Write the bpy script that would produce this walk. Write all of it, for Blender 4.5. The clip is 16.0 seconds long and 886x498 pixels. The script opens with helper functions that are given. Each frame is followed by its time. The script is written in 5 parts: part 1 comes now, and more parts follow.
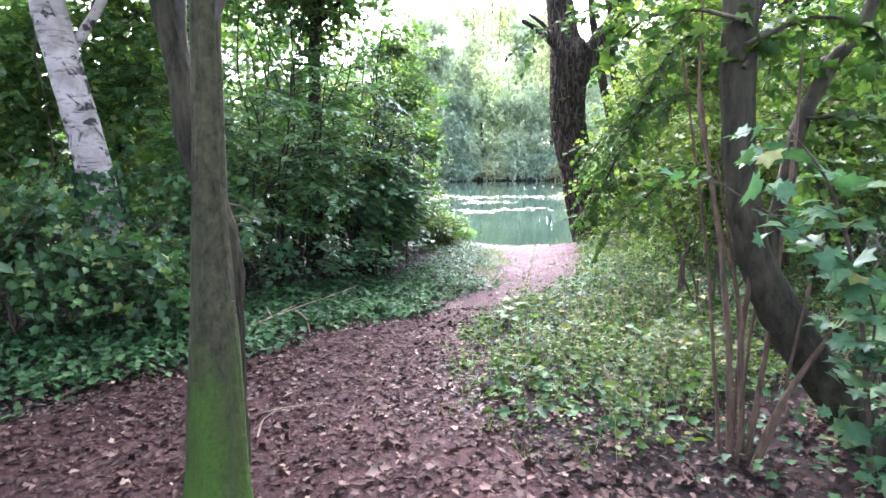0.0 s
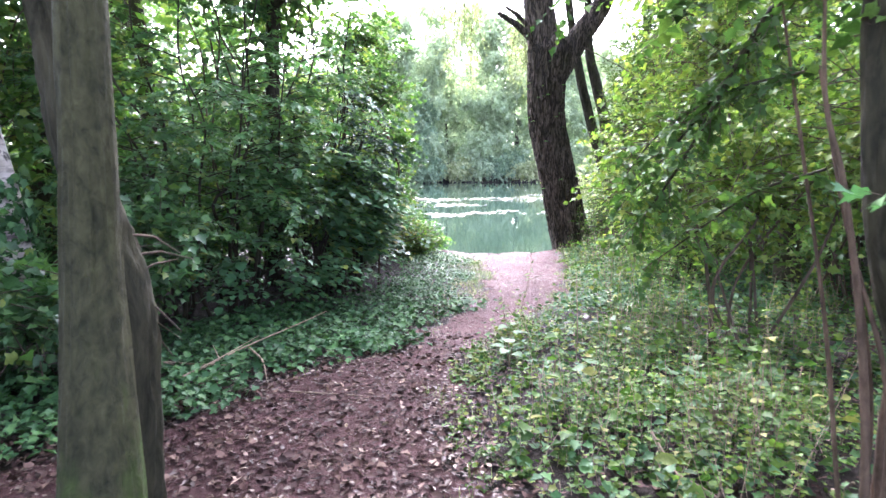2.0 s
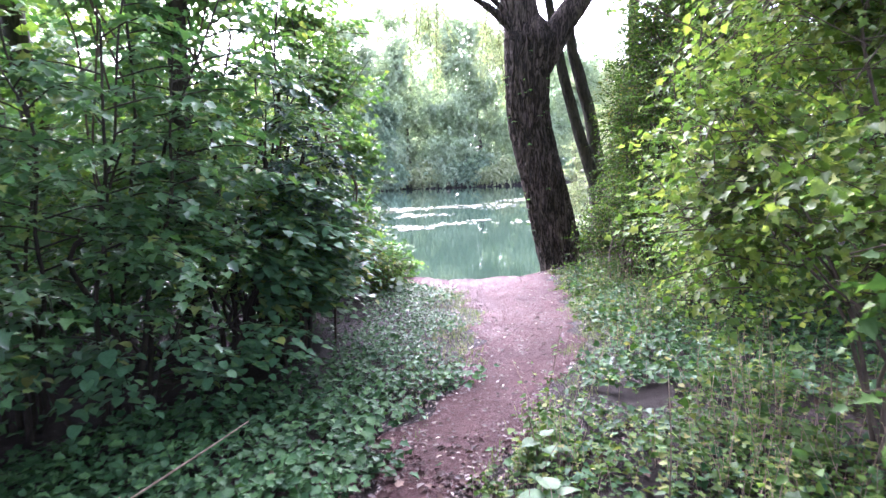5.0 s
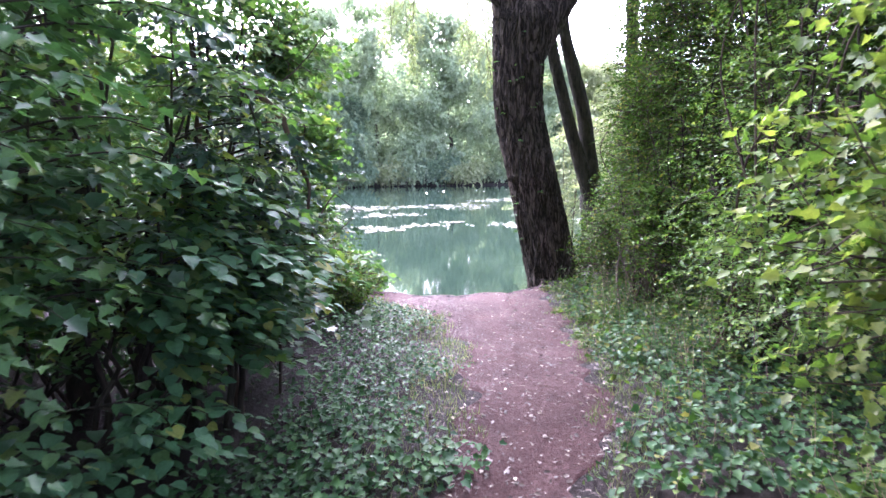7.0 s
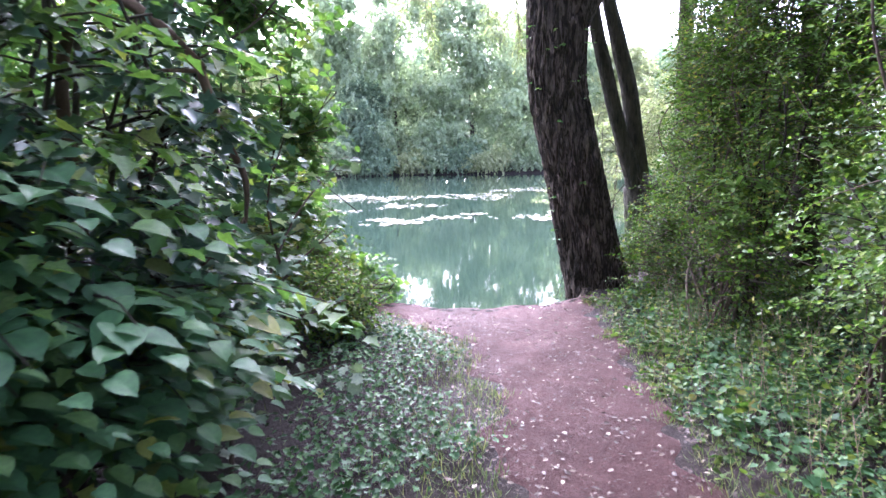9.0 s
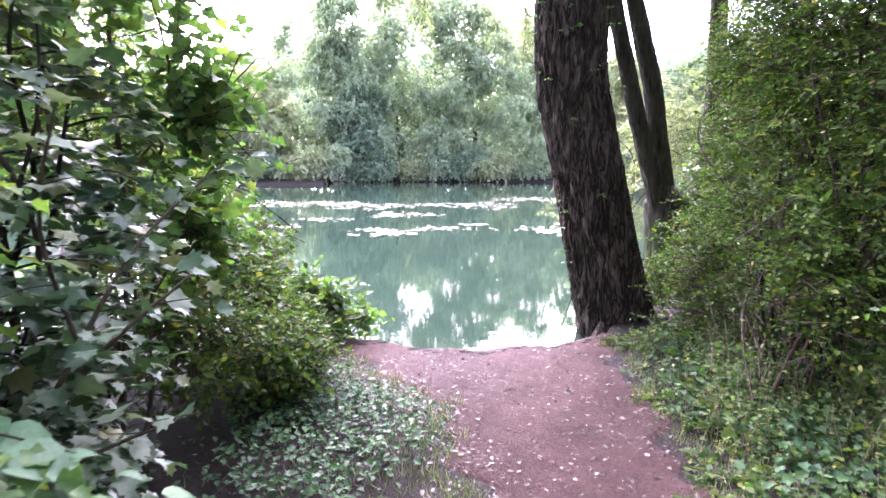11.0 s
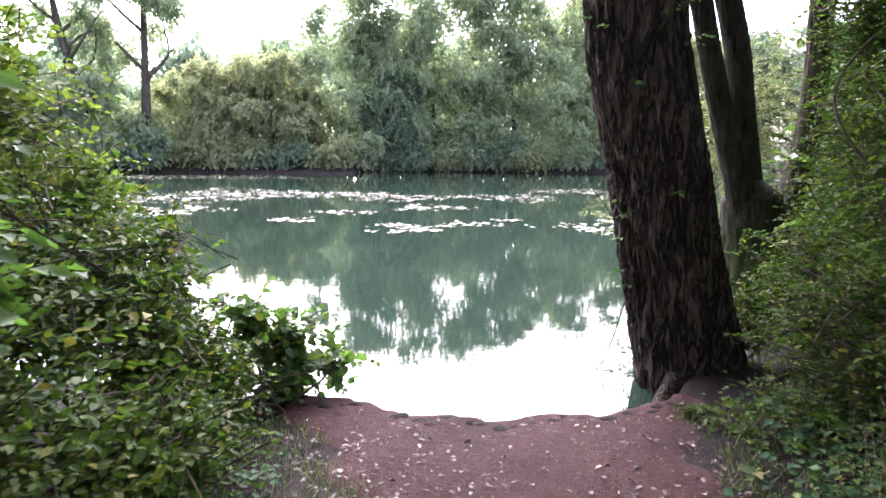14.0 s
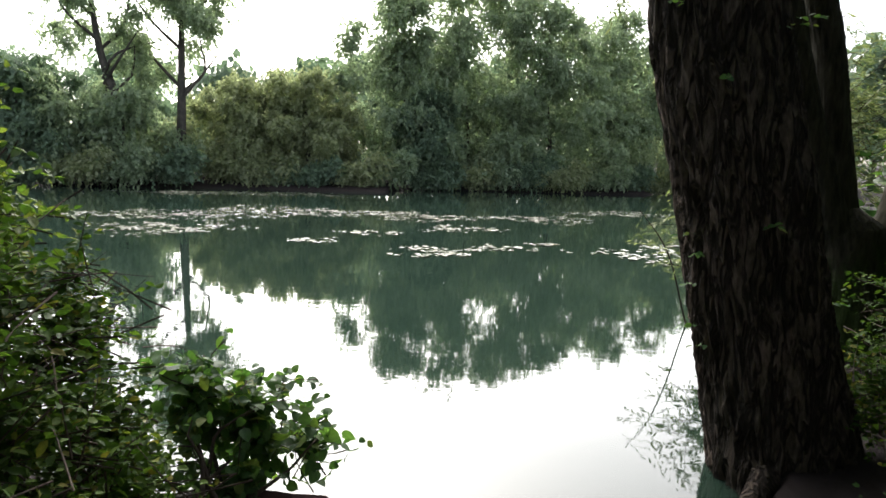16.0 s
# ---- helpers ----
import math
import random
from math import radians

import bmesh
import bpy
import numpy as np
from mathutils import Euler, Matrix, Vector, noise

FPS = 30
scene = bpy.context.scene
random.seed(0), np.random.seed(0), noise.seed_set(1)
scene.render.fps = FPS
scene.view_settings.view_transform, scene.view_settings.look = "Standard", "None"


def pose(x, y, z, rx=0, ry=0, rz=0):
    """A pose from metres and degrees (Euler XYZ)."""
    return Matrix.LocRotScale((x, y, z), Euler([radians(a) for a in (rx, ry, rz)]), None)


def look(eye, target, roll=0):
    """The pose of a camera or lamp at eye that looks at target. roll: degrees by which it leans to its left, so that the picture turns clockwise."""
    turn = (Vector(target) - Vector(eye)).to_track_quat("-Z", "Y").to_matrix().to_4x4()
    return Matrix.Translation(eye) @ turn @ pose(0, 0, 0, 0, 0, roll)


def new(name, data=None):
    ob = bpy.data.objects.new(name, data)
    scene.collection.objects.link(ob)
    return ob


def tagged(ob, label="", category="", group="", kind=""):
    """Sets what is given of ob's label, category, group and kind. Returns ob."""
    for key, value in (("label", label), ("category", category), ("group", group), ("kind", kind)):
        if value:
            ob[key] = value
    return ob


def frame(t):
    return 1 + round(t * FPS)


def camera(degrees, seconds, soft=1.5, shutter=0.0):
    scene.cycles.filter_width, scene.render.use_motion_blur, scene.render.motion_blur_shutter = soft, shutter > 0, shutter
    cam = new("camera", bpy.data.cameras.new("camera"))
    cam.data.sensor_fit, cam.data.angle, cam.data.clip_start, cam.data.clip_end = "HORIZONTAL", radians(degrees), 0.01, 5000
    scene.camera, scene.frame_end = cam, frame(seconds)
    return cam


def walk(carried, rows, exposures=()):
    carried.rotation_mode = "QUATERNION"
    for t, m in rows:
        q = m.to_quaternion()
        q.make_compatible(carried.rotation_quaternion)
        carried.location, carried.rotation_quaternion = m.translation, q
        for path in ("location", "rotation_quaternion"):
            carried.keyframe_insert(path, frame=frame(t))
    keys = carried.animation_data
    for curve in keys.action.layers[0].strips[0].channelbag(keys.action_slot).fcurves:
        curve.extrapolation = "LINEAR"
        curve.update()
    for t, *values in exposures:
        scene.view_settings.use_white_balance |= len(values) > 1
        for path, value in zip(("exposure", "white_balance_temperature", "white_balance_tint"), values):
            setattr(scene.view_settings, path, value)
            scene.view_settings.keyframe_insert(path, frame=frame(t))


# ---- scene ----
# The camera and its walk
cam = camera(69.1, 16.0, shutter=0.4)
METRES, EYE, TILT, LEAN, TURN = 11.0, 1.5, -7.7, 0.0, 0.0
ROWS = [
    (0.0, 0.0, 0.0, 0.0, 0.0, 0.0, -0.0),
    (0.5, -0.0052, 0.0205, 0.0048, -0.48, -0.14, -0.04),
    (1.0, -0.0086, 0.0442, 0.0073, -1.36, -0.13, 0.1),
    (1.5, -0.0101, 0.0647, 0.0105, -2.32, 0.19, 0.36),
    (2.0, -0.015, 0.0908, 0.0145, -3.19, 0.08, 0.55),
    (2.5, -0.0193, 0.1141, 0.0219, -3.61, -0.06, 0.64),
    (3.0, -0.0198, 0.139, 0.0255, -4.02, 0.07, 1.09),
    (3.5, -0.019, 0.172, 0.0314, -4.65, 0.15, 1.96),
    (4.0, -0.0212, 0.2068, 0.0384, -4.69, -0.01, 2.18),
    (4.5, -0.0169, 0.2409, 0.0436, -5.33, 0.45, 2.6),
    (7.0, -0.0086, 0.4184, 0.0662, -9.3, 0.14, 1.67),
    (7.5, -0.0026, 0.4552, 0.0716, -9.09, -0.28, 1.69),
    (8.0, -0.0004, 0.4924, 0.0748, -7.92, -0.57, 1.55),
    (8.5, 0.0035, 0.527, 0.0789, -7.43, -0.74, 1.41),
    (9.0, 0.0118, 0.5616, 0.0831, -7.52, -0.84, 1.46),
    (11.5, 0.0526, 0.7254, 0.0993, -7.28, -0.11, 0.32),
    (12.0, 0.0593, 0.7537, 0.102, -7.03, -0.42, 0.4),
    (12.5, 0.0656, 0.7852, 0.1048, -6.28, -0.71, 0.12),
    (13.0, 0.0752, 0.8161, 0.1065, -5.71, -1.03, 0.11),
    (13.5, 0.0832, 0.8427, 0.1105, -5.07, -1.4, 0.06),
    (14.0, 0.0899, 0.8705, 0.1151, -3.94, -1.06, -0.33),
    (14.5, 0.0994, 0.8972, 0.1184, -3.52, -0.3, -0.53),
    (15.0, 0.105, 0.9226, 0.1216, -2.99, 0.03, -0.79),
    (15.5, 0.1058, 0.95, 0.1255, -1.76, 0.38, -1.37),
    (16.0, 0.1063, 0.9745, 0.127, -0.97, 0.57, -1.4),
]
EXPOSURES = [(0.0, 4.2, 5600, 25), (3.0, 4.18, 5600, 29), (4.5, 4.1, 5500, 34), (7.0, 3.66, 5450, 34), (9.0, 3.7, 5400, 33), (11.5, 3.74, 5700, 38), (12.5, 3.62, 5700, 38), (13.5, 3.1, 5800, 34), (14.5, 2.38, 6050, 23), (15.5, 1.8, 6230, 14), (16.0, 1.38, 6300, 10)]
walk(cam, [(t, pose(0, 0, EYE, TILT, LEAN, TURN) @ pose(METRES * x, METRES * y, METRES * z, 90 + pitch, roll, yaw)) for t, x, y, z, yaw, pitch, roll in ROWS], EXPOSURES)

# World: a bright, hazy overcast sky and a veiled sun over the water
SUN_ELEVATION, SUN_AZIMUTH = 40.0, -8.0      # azimuth from +y towards +x
world = bpy.data.worlds.new("sky")
scene.world = world
world.use_nodes = True
wn = world.node_tree
wn.nodes.clear()
sky = wn.nodes.new("ShaderNodeTexSky")
sky.sky_type = "NISHITA"
sky.sun_disc = False
sky.sun_elevation, sky.sun_rotation = radians(SUN_ELEVATION), radians(SUN_AZIMUTH)
sky.air_density, sky.dust_density, sky.ozone_density = 1.0, 4.5, 1.0
hsv = wn.nodes.new("ShaderNodeHueSaturation")
hsv.inputs["Saturation"].default_value = 0.5
bg = wn.nodes.new("ShaderNodeBackground")
bg.inputs["Strength"].default_value = 0.15
wo = wn.nodes.new("ShaderNodeOutputWorld")
wn.links.new(sky.outputs[0], hsv.inputs["Color"])
wn.links.new(hsv.outputs[0], bg.inputs["Color"])
wn.links.new(bg.outputs[0], wo.inputs["Surface"])
sun = new("sun", bpy.data.lights.new("sun", "SUN"))
sun.data.energy, sun.data.angle, sun.data.color = 2.2, radians(84), (1.0, 0.96, 0.9)
az, el = radians(SUN_AZIMUTH), radians(SUN_ELEVATION)
sun.matrix_world = look((40 * math.sin(az) * math.cos(el), 40 * math.cos(az) * math.cos(el), 40 * math.sin(el)), (0, 0, 0))


# Materials
def material(name):
    m = bpy.data.materials.new(name)
    m.use_nodes = True
    nt = m.node_tree
    nt.nodes.clear()
    out = nt.nodes.new("ShaderNodeOutputMaterial")
    bsdf = nt.nodes.new("ShaderNodeBsdfPrincipled")
    nt.links.new(bsdf.outputs[0], out.inputs["Surface"])
    return m, nt, bsdf, out


def ramp(nt, source, stops):
    r = nt.nodes.new("ShaderNodeValToRGB")
    while len(r.color_ramp.elements) < len(stops):
        r.color_ramp.elements.new(0.5)
    for e, (p, c) in zip(r.color_ramp.elements, stops):
        e.position, e.color = p, (*c, 1)
    nt.links.new(source, r.inputs["Fac"])
    return r.outputs["Color"]


def tex_noise(nt, scale, detail=4.0, rough=0.6, stretch=None, dist=0.0):
    co = nt.nodes.new("ShaderNodeTexCoord")
    n = nt.nodes.new("ShaderNodeTexNoise")
    n.inputs["Scale"].default_value, n.inputs["Detail"].default_value, n.inputs["Roughness"].default_value = scale, detail, rough
    n.inputs["Distortion"].default_value = dist
    if stretch:
        mp = nt.nodes.new("ShaderNodeMapping")
        mp.inputs["Scale"].default_value = stretch
        nt.links.new(co.outputs["Object"], mp.inputs["Vector"])
        nt.links.new(mp.outputs[0], n.inputs["Vector"])
    else:
        nt.links.new(co.outputs["Object"], n.inputs["Vector"])
    return n.outputs["Fac"]


def mix(nt, fac, a, b, mode="MIX"):
    n = nt.nodes.new("ShaderNodeMix")
    n.data_type, n.blend_type = "RGBA", mode
    for sock, v in ((n.inputs["Factor"], fac), (n.inputs["A"], a), (n.inputs["B"], b)):
        if isinstance(v, (int, float)):
            sock.default_value = v
        elif isinstance(v, tuple):
            sock.default_value = (*v, 1)
        else:
            nt.links.new(v, sock)
    return n.outputs["Result"]


def bump(nt, bsdf, height, strength, distance):
    b = nt.nodes.new("ShaderNodeBump")
    b.inputs["Strength"].default_value, b.inputs["Distance"].default_value = strength, distance
    nt.links.new(height, b.inputs["Height"])
    nt.links.new(b.outputs[0], bsdf.inputs["Normal"])


def leaf_material(name, stops, translucent=0.35, rough=0.45, blotch=0.4, shine=0.4, through_tint=(1.15, 1.3, 0.65)):
    """Leaves: each its own tint, with blotches, shine and light through the blade."""
    m, nt, bsdf, out = material(name)
    geo = nt.nodes.new("ShaderNodeNewGeometry")
    info = nt.nodes.new("ShaderNodeObjectInfo")
    both, part_of = nt.nodes.new("ShaderNodeMath"), nt.nodes.new("ShaderNodeMath")
    both.operation, part_of.operation = "ADD", "FRACT"
    nt.links.new(geo.outputs["Random Per Island"], both.inputs[0])
    nt.links.new(info.outputs["Random"], both.inputs[1])
    nt.links.new(both.outputs[0], part_of.inputs[0])
    tint = ramp(nt, part_of.outputs[0], stops)
    spots = ramp(nt, tex_noise(nt, 3.0, 3), [(0.3, (1 - blotch,) * 3), (0.7, (1.15, 1.15, 1.0))])
    col = mix(nt, 1.0, tint, spots, "MULTIPLY")
    veins = ramp(nt, tex_noise(nt, 90, 2), [(0.35, (0.8, 0.82, 0.75)), (0.7, (1.1, 1.1, 1.05))])
    col = mix(nt, 1.0, col, veins, "MULTIPLY")
    nt.links.new(col, bsdf.inputs["Base Color"])
    bsdf.inputs["Roughness"].default_value = rough
    bsdf.inputs["Specular IOR Level"].default_value = shine
    tr = nt.nodes.new("ShaderNodeBsdfTranslucent")
    warm = mix(nt, 1.0, col, through_tint, "MULTIPLY")
    nt.links.new(warm, tr.inputs["Color"])
    ms = nt.nodes.new("ShaderNodeMixShader")
    ms.inputs[0].default_value = translucent
    nt.links.new(bsdf.outputs[0], ms.inputs[1])
    nt.links.new(tr.outputs[0], ms.inputs[2])
    nt.links.new(ms.outputs[0], out.inputs["Surface"])
    return m


G = lambda r, g, b: (r, g, b)
LEAF_MAPLE = leaf_material("maple_leaf", [(0, G(.05, .11, .04)), (.5, G(.085, .165, .06)), (.85, G(.125, .215, .07)), (1, G(.22, .25, .08))], 0.5, 0.5, 0.35, 0.3, (1.2, 1.3, 0.55))
LEAF_DARK = leaf_material("shrub_leaf", [(0, G(.04, .095, .045)), (.5, G(.068, .15, .065)), (.9, G(.10, .19, .07)), (1, G(.2, .23, .07))], 0.38, 0.42)
LEAF_GLOSS = leaf_material("glossy_ivy_leaf", [(0, G(.022, .06, .042)), (.6, G(.04, .09, .062)), (1, G(.07, .13, .085))], 0.12, 0.36, 0.35, 0.5)
LEAF_HAZEL = leaf_material("hazel_leaf", [(0, G(.055, .13, .075)), (.6, G(.08, .175, .095)), (.93, G(.11, .20, .085)), (1, G(.24, .25, .07))], 0.34, 0.5, 0.35, 0.25)
LEAF_IVY = leaf_material("ivy_leaf", [(0, G(.025, .066, .031)), (.5, G(.044, .102, .047)), (1, G(.078, .15, .062))], 0.2, 0.55, 0.45, 0.16)
LEAF_WEED = leaf_material("weed_leaf", [(0, G(.028, .062, .016)), (.45, G(.062, .118, .030)), (.85, G(.12, .18, .045)), (1, G(.24, .22, .09))], 0.38, 0.6, 0.45, 0.2)
LEAF_PALE = leaf_material("pale_leaf", [(0, G(.09, .15, .085)), (1, G(.16, .22, .15))], 0.25, 0.65, 0.4, 0.2)
LEAF_SILVER = leaf_material("silvery_sycamore_leaf", [(0, G(.05, .10, .06)), (.55, G(.10, .15, .11)), (1, G(.26, .30, .26))], 0.25, 0.6, 0.3, 0.25)
LEAF_SYCAMORE = leaf_material("sycamore_leaf", [(0, G(.04, .085, .05)), (.5, G(.065, .125, .07)), (.85, G(.10, .17, .08)), (1, G(.22, .22, .07))], 0.34, 0.4, 0.35, 0.5)
LEAF_LIME = leaf_material("lime_maple_leaf", [(0, G(.065, .12, .026)), (.5, G(.105, .165, .036)), (1, G(.21, .24, .06))], 0.46, 0.55, 0.35, 0.3)
# Darker greens stand in for the shade on the overhanging branches.
LEAF_OVERHANG_SHADED = leaf_material("shaded_overhang_leaf", [(0, G(.03, .065, .02)), (.6, G(.05, .10, .03)), (1, G(.10, .16, .04))], 0.3, 0.6, 0.4, 0.15)
LEAF_HEDGE = leaf_material("hedge_leaf", [(0, G(.034, .068, .014)), (.5, G(.06, .112, .022)), (.9, G(.10, .155, .03)), (1, G(.22, .19, .045))], 0.38, 0.6, 0.4, 0.12)
LEAF_WILLOW = leaf_material("willow_leaf", [(0, G(.13, .17, .08)), (.5, G(.20, .24, .12)), (1, G(.30, .32, .17))], 0.45, 0.55, 0.3, 0.3, (1.08, 1.15, 0.8))
LEAF_CANOPY = leaf_material("canopy_leaf", [(0, G(.06, .12, .03)), (.6, G(.10, .185, .04)), (1, G(.2, .26, .06))], 0.45)
LEAF_GRASS = leaf_material("grass_blade", [(0, G(.07, .12, .03)), (.6, G(.12, .18, .045)), (1, G(.28, .27, .12))], 0.3, 0.5)
# Distance haze is put into the far crowns as lifted, paler leaf colours.
HAZED_GREY = leaf_material("hazed_willow_crown", [(0, G(.24, .30, .22)), (.5, G(.33, .39, .29)), (1, G(.42, .48, .37))], 0.55, 0.7, 0.15, 0.05, (1.05, 1.12, 0.85))
HAZED_OLIVE = leaf_material("hazed_olive_crown", [(0, G(.28, .31, .19)), (.5, G(.36, .39, .26)), (1, G(.45, .47, .33))], 0.55, 0.7, 0.15, 0.05, (1.05, 1.1, 0.85))
HAZED_GREEN = leaf_material("hazed_green_crown", [(0, G(.14, .20, .15)), (.5, G(.20, .27, .20)), (1, G(.26, .34, .26))], 0.5, 0.6, 0.2, 0.2, (1.05, 1.1, 0.9))
LITTER = leaf_material("dead_leaf", [(0, G(.019, .009, .009)), (.5, G(.047, .024, .024)), (.85, G(.084, .048, .046)), (.96, G(.15, .097, .09)), (1, G(.29, .21, .19))], 0.06, 0.7, 0.35, 0.12)


LITTER_PALE = leaf_material("pale_dead_leaf", [(0, G(.036, .02, .018)), (.6, G(.08, .05, .045)), (.92, G(.15, .11, .10)), (1, G(.34, .27, .25))], 0.06, 0.6, 0.3)


def bark_material(name, dark, light, scale, stretch, relief, rough=0.9, moss=None, moss_top=0.0, ivy=None):
    m, nt, bsdf, out = material(name)
    grain = tex_noise(nt, scale, 8, 0.65, stretch, 0.4)
    col = ramp(nt, grain, [(0.3, dark), (0.7, light)])
    big = ramp(nt, tex_noise(nt, 2.3, 3), [(0.3, (0.65, 0.65, 0.66)), (0.7, (1.15, 1.12, 1.1))])
    col = mix(nt, 1.0, col, big, "MULTIPLY")
    if moss:
        co = nt.nodes.new("ShaderNodeTexCoord")
        sep = nt.nodes.new("ShaderNodeSeparateXYZ")
        nt.links.new(co.outputs["Object"], sep.inputs[0])
        add = nt.nodes.new("ShaderNodeMath")
        add.operation = "MULTIPLY_ADD"
        nt.links.new(tex_noise(nt, 5.0, 6, 0.7, (1, 1, 0.5)), add.inputs[0])
        add.inputs[1].default_value = 2.2
        nt.links.new(sep.outputs["Z"], add.inputs[2])
        mask = ramp(nt, add.outputs[0], [(min(0.97, max(0.02, (moss_top + 0.45) / 3)), (1, 1, 1)), (min(1.0, (moss_top + 1.05) / 3), (0, 0, 0))])
        div = nt.nodes.new("ShaderNodeMath")
        div.operation = "DIVIDE"
        nt.links.new(add.outputs[0], div.inputs[0])
        div.inputs[1].default_value = 3.0
        nt.links.new(div.outputs[0], mask.node.inputs["Fac"])
        tone = ramp(nt, tex_noise(nt, 60, 5, 0.7), [(0.3, tuple(c * 0.5 for c in moss)), (0.75, moss)])
        col = mix(nt, mask, col, tone)
    nt.links.new(col, bsdf.inputs["Base Color"])
    bsdf.inputs["Roughness"].default_value = rough
    bsdf.inputs["Specular IOR Level"].default_value = 0.2
    bump(nt, bsdf, grain, 0.9, relief)
    return m


def furrowed_material():
    """Old willow bark: long grey-brown plates parted by deep dark cracks."""
    m, nt, bsdf, out = material("furrowed_bark")
    cracks = ramp(nt, tex_noise(nt, 11, 3, 0.55, (1, 1, 0.2), 0.9), [(0.40, (1, 1, 1)), (0.47, (0.2, 0.2, 0.2)), (0.51, (0.1, 0.1, 0.1)), (0.58, (1, 1, 1))])
    fine = tex_noise(nt, 45, 7, 0.7, (1, 1, 0.25))
    plates = ramp(nt, fine, [(0.3, (.034, .026, .021)), (0.7, (.15, .115, .092))])
    big = ramp(nt, tex_noise(nt, 2.1, 4), [(0.3, (0.6, 0.62, 0.55)), (0.7, (1.15, 1.1, 1.08))])
    col = mix(nt, 1.0, mix(nt, cracks, (.014, .011, .009), plates), big, "MULTIPLY")
    nt.links.new(col, bsdf.inputs["Base Color"])
    bsdf.inputs["Roughness"].default_value = 0.92
    bsdf.inputs["Specular IOR Level"].default_value = 0.15
    bump(nt, bsdf, mix(nt, 0.3, cracks, fine), 1.0, 0.05)
    return m


BARK_WILLOW = furrowed_material()
BARK_WILLOW_MOSS = bark_material("mossy_furrowed_bark", (.008, .007, .005), (.06, .053, .034), 22, (1, 1, 0.22), 0.05, 0.9, (.04, .06, .014), 0.9)
BARK_MOSSY = bark_material("mossy_bark", (.011, .011, .005), (.060, .058, .027), 30, (1, 1, 0.6), 0.02, 0.85, (.045, .088, .010), 0.8)
BARK_GREY = bark_material("grey_bark", (.035, .03, .023), (.11, .098, .078), 16, (1, 1, 0.4), 0.008)
BARK_DARK = bark_material("dark_bark", (.009, .008, .005), (.064, .058, .034), 18, (1, 1, 0.35), 0.02, 0.9, (.05, .09, .02), 0.0)
BARK_TWIG = bark_material("twig_bark", (.035, .026, .02), (.10, .075, .055), 30, (1, 1, 0.3), 0.002)
BARK_STEM = bark_material("brown_stem", (.04, .026, .017), (.135, .092, .062), 34, (1, 1, 0.3), 0.003)
BARK_DRY = bark_material("dry_stem", (.10, .07, .05), (.24, .185, .14), 40, (1, 1, 0.3), 0.002)
BARK_FAR = bark_material("far_bark", (.05, .045, .038), (.13, .115, .095), 5, (1, 1, 0.3), 0.02)


def birch_material():
    m, nt, bsdf, out = material("birch_bark")
    base = ramp(nt, tex_noise(nt, 6, 5, 0.6), [(0.3, (.19, .155, .14)), (0.7, (.40, .345, .32))])
    rings = ramp(nt, tex_noise(nt, 12, 6, 0.7, (0.35, 0.35, 2.4)), [(0.36, (0.06, 0.05, 0.05)), (0.46, (1, 1, 1))])
    scars = ramp(nt, tex_noise(nt, 5, 4, 0.6, (1, 1, 1.3), 0.8), [(0.38, (0.05, 0.04, 0.04)), (0.45, (1, 1, 1))])
    col = mix(nt, 1.0, mix(nt, 0.7, base, rings, "MULTIPLY"), scars, "MULTIPLY")
    nt.links.new(col, bsdf.inputs["Base Color"])
    bsdf.inputs["Roughness"].default_value = 0.7
    bump(nt, bsdf, tex_noise(nt, 14, 6, 0.7, (0.35, 0.35, 2.2)), 0.8, 0.01)
    return m


BARK_BIRCH = birch_material()


def soil_material(name, stops, fine, wet=0.85):
    m, nt, bsdf, out = material(name)
    col = ramp(nt, tex_noise(nt, 1.1, 5, 0.65), stops)
    grit = ramp(nt, tex_noise(nt, fine, 8, 0.75), [(0.3, (.55, .53, .52)), (0.52, (1, 1, 1)), (0.75, (1.5, 1.45, 1.42))])
    col = mix(nt, 1.0, col, grit, "MULTIPLY")
    nt.links.new(col, bsdf.inputs["Base Color"])
    bsdf.inputs["Roughness"].default_value = wet
    bsdf.inputs["Specular IOR Level"].default_value = 0.15
    bump(nt, bsdf, tex_noise(nt, fine * 0.45, 8, 0.8), 1.0, 0.05)
    return m


SOIL = soil_material("woodland_soil", [(0.3, (.015, .011, .010)), (0.6, (.028, .020, .018)), (0.8, (.04, .03, .027))], 35)
TRODDEN = soil_material("trodden_earth", [(0.25, (.042, .0185, .0178)), (0.55, (.070, .033, .032)), (0.8, (.10, .053, .050))], 60)


def water_material():
    m, nt, bsdf, out = material("pond_water")
    col = ramp(nt, tex_noise(nt, 0.12, 3), [(0.3, (.014, .027, .019)), (0.7, (.020, .034, .025))])
    nt.links.new(col, bsdf.inputs["Base Color"])
    bsdf.inputs["Roughness"].default_value = 0.02
    bsdf.inputs["IOR"].default_value = 1.33
    bump(nt, bsdf, tex_noise(nt, 1.6, 4, 0.55, (0.7, 1.7, 1)), 0.075, 0.02)
    return m


WATER = water_material()


# The lie of the land
EDGE_Y = [-4, 2.6, 3.3, 3.9, 4.7, 5.6, 6.3, 7.4, 8.3, 9.0, 10.3, 11.7, 12.5, 13.3, 13.7]
EDGE_L = [-3.0, -2.9, -2.75, -2.4, -1.6, -0.85, -0.3, 0.1, 0.58, 0.74, 1.03, 1.08, 0.85, 0.5, 0.0]
EDGE_R = [1.0, 0.85, 0.3, 0.13, 0.08, 0.2, 0.38, 1.05, 1.58, 1.85, 2.2, 2.55, 2.66, 2.85, 3.0]


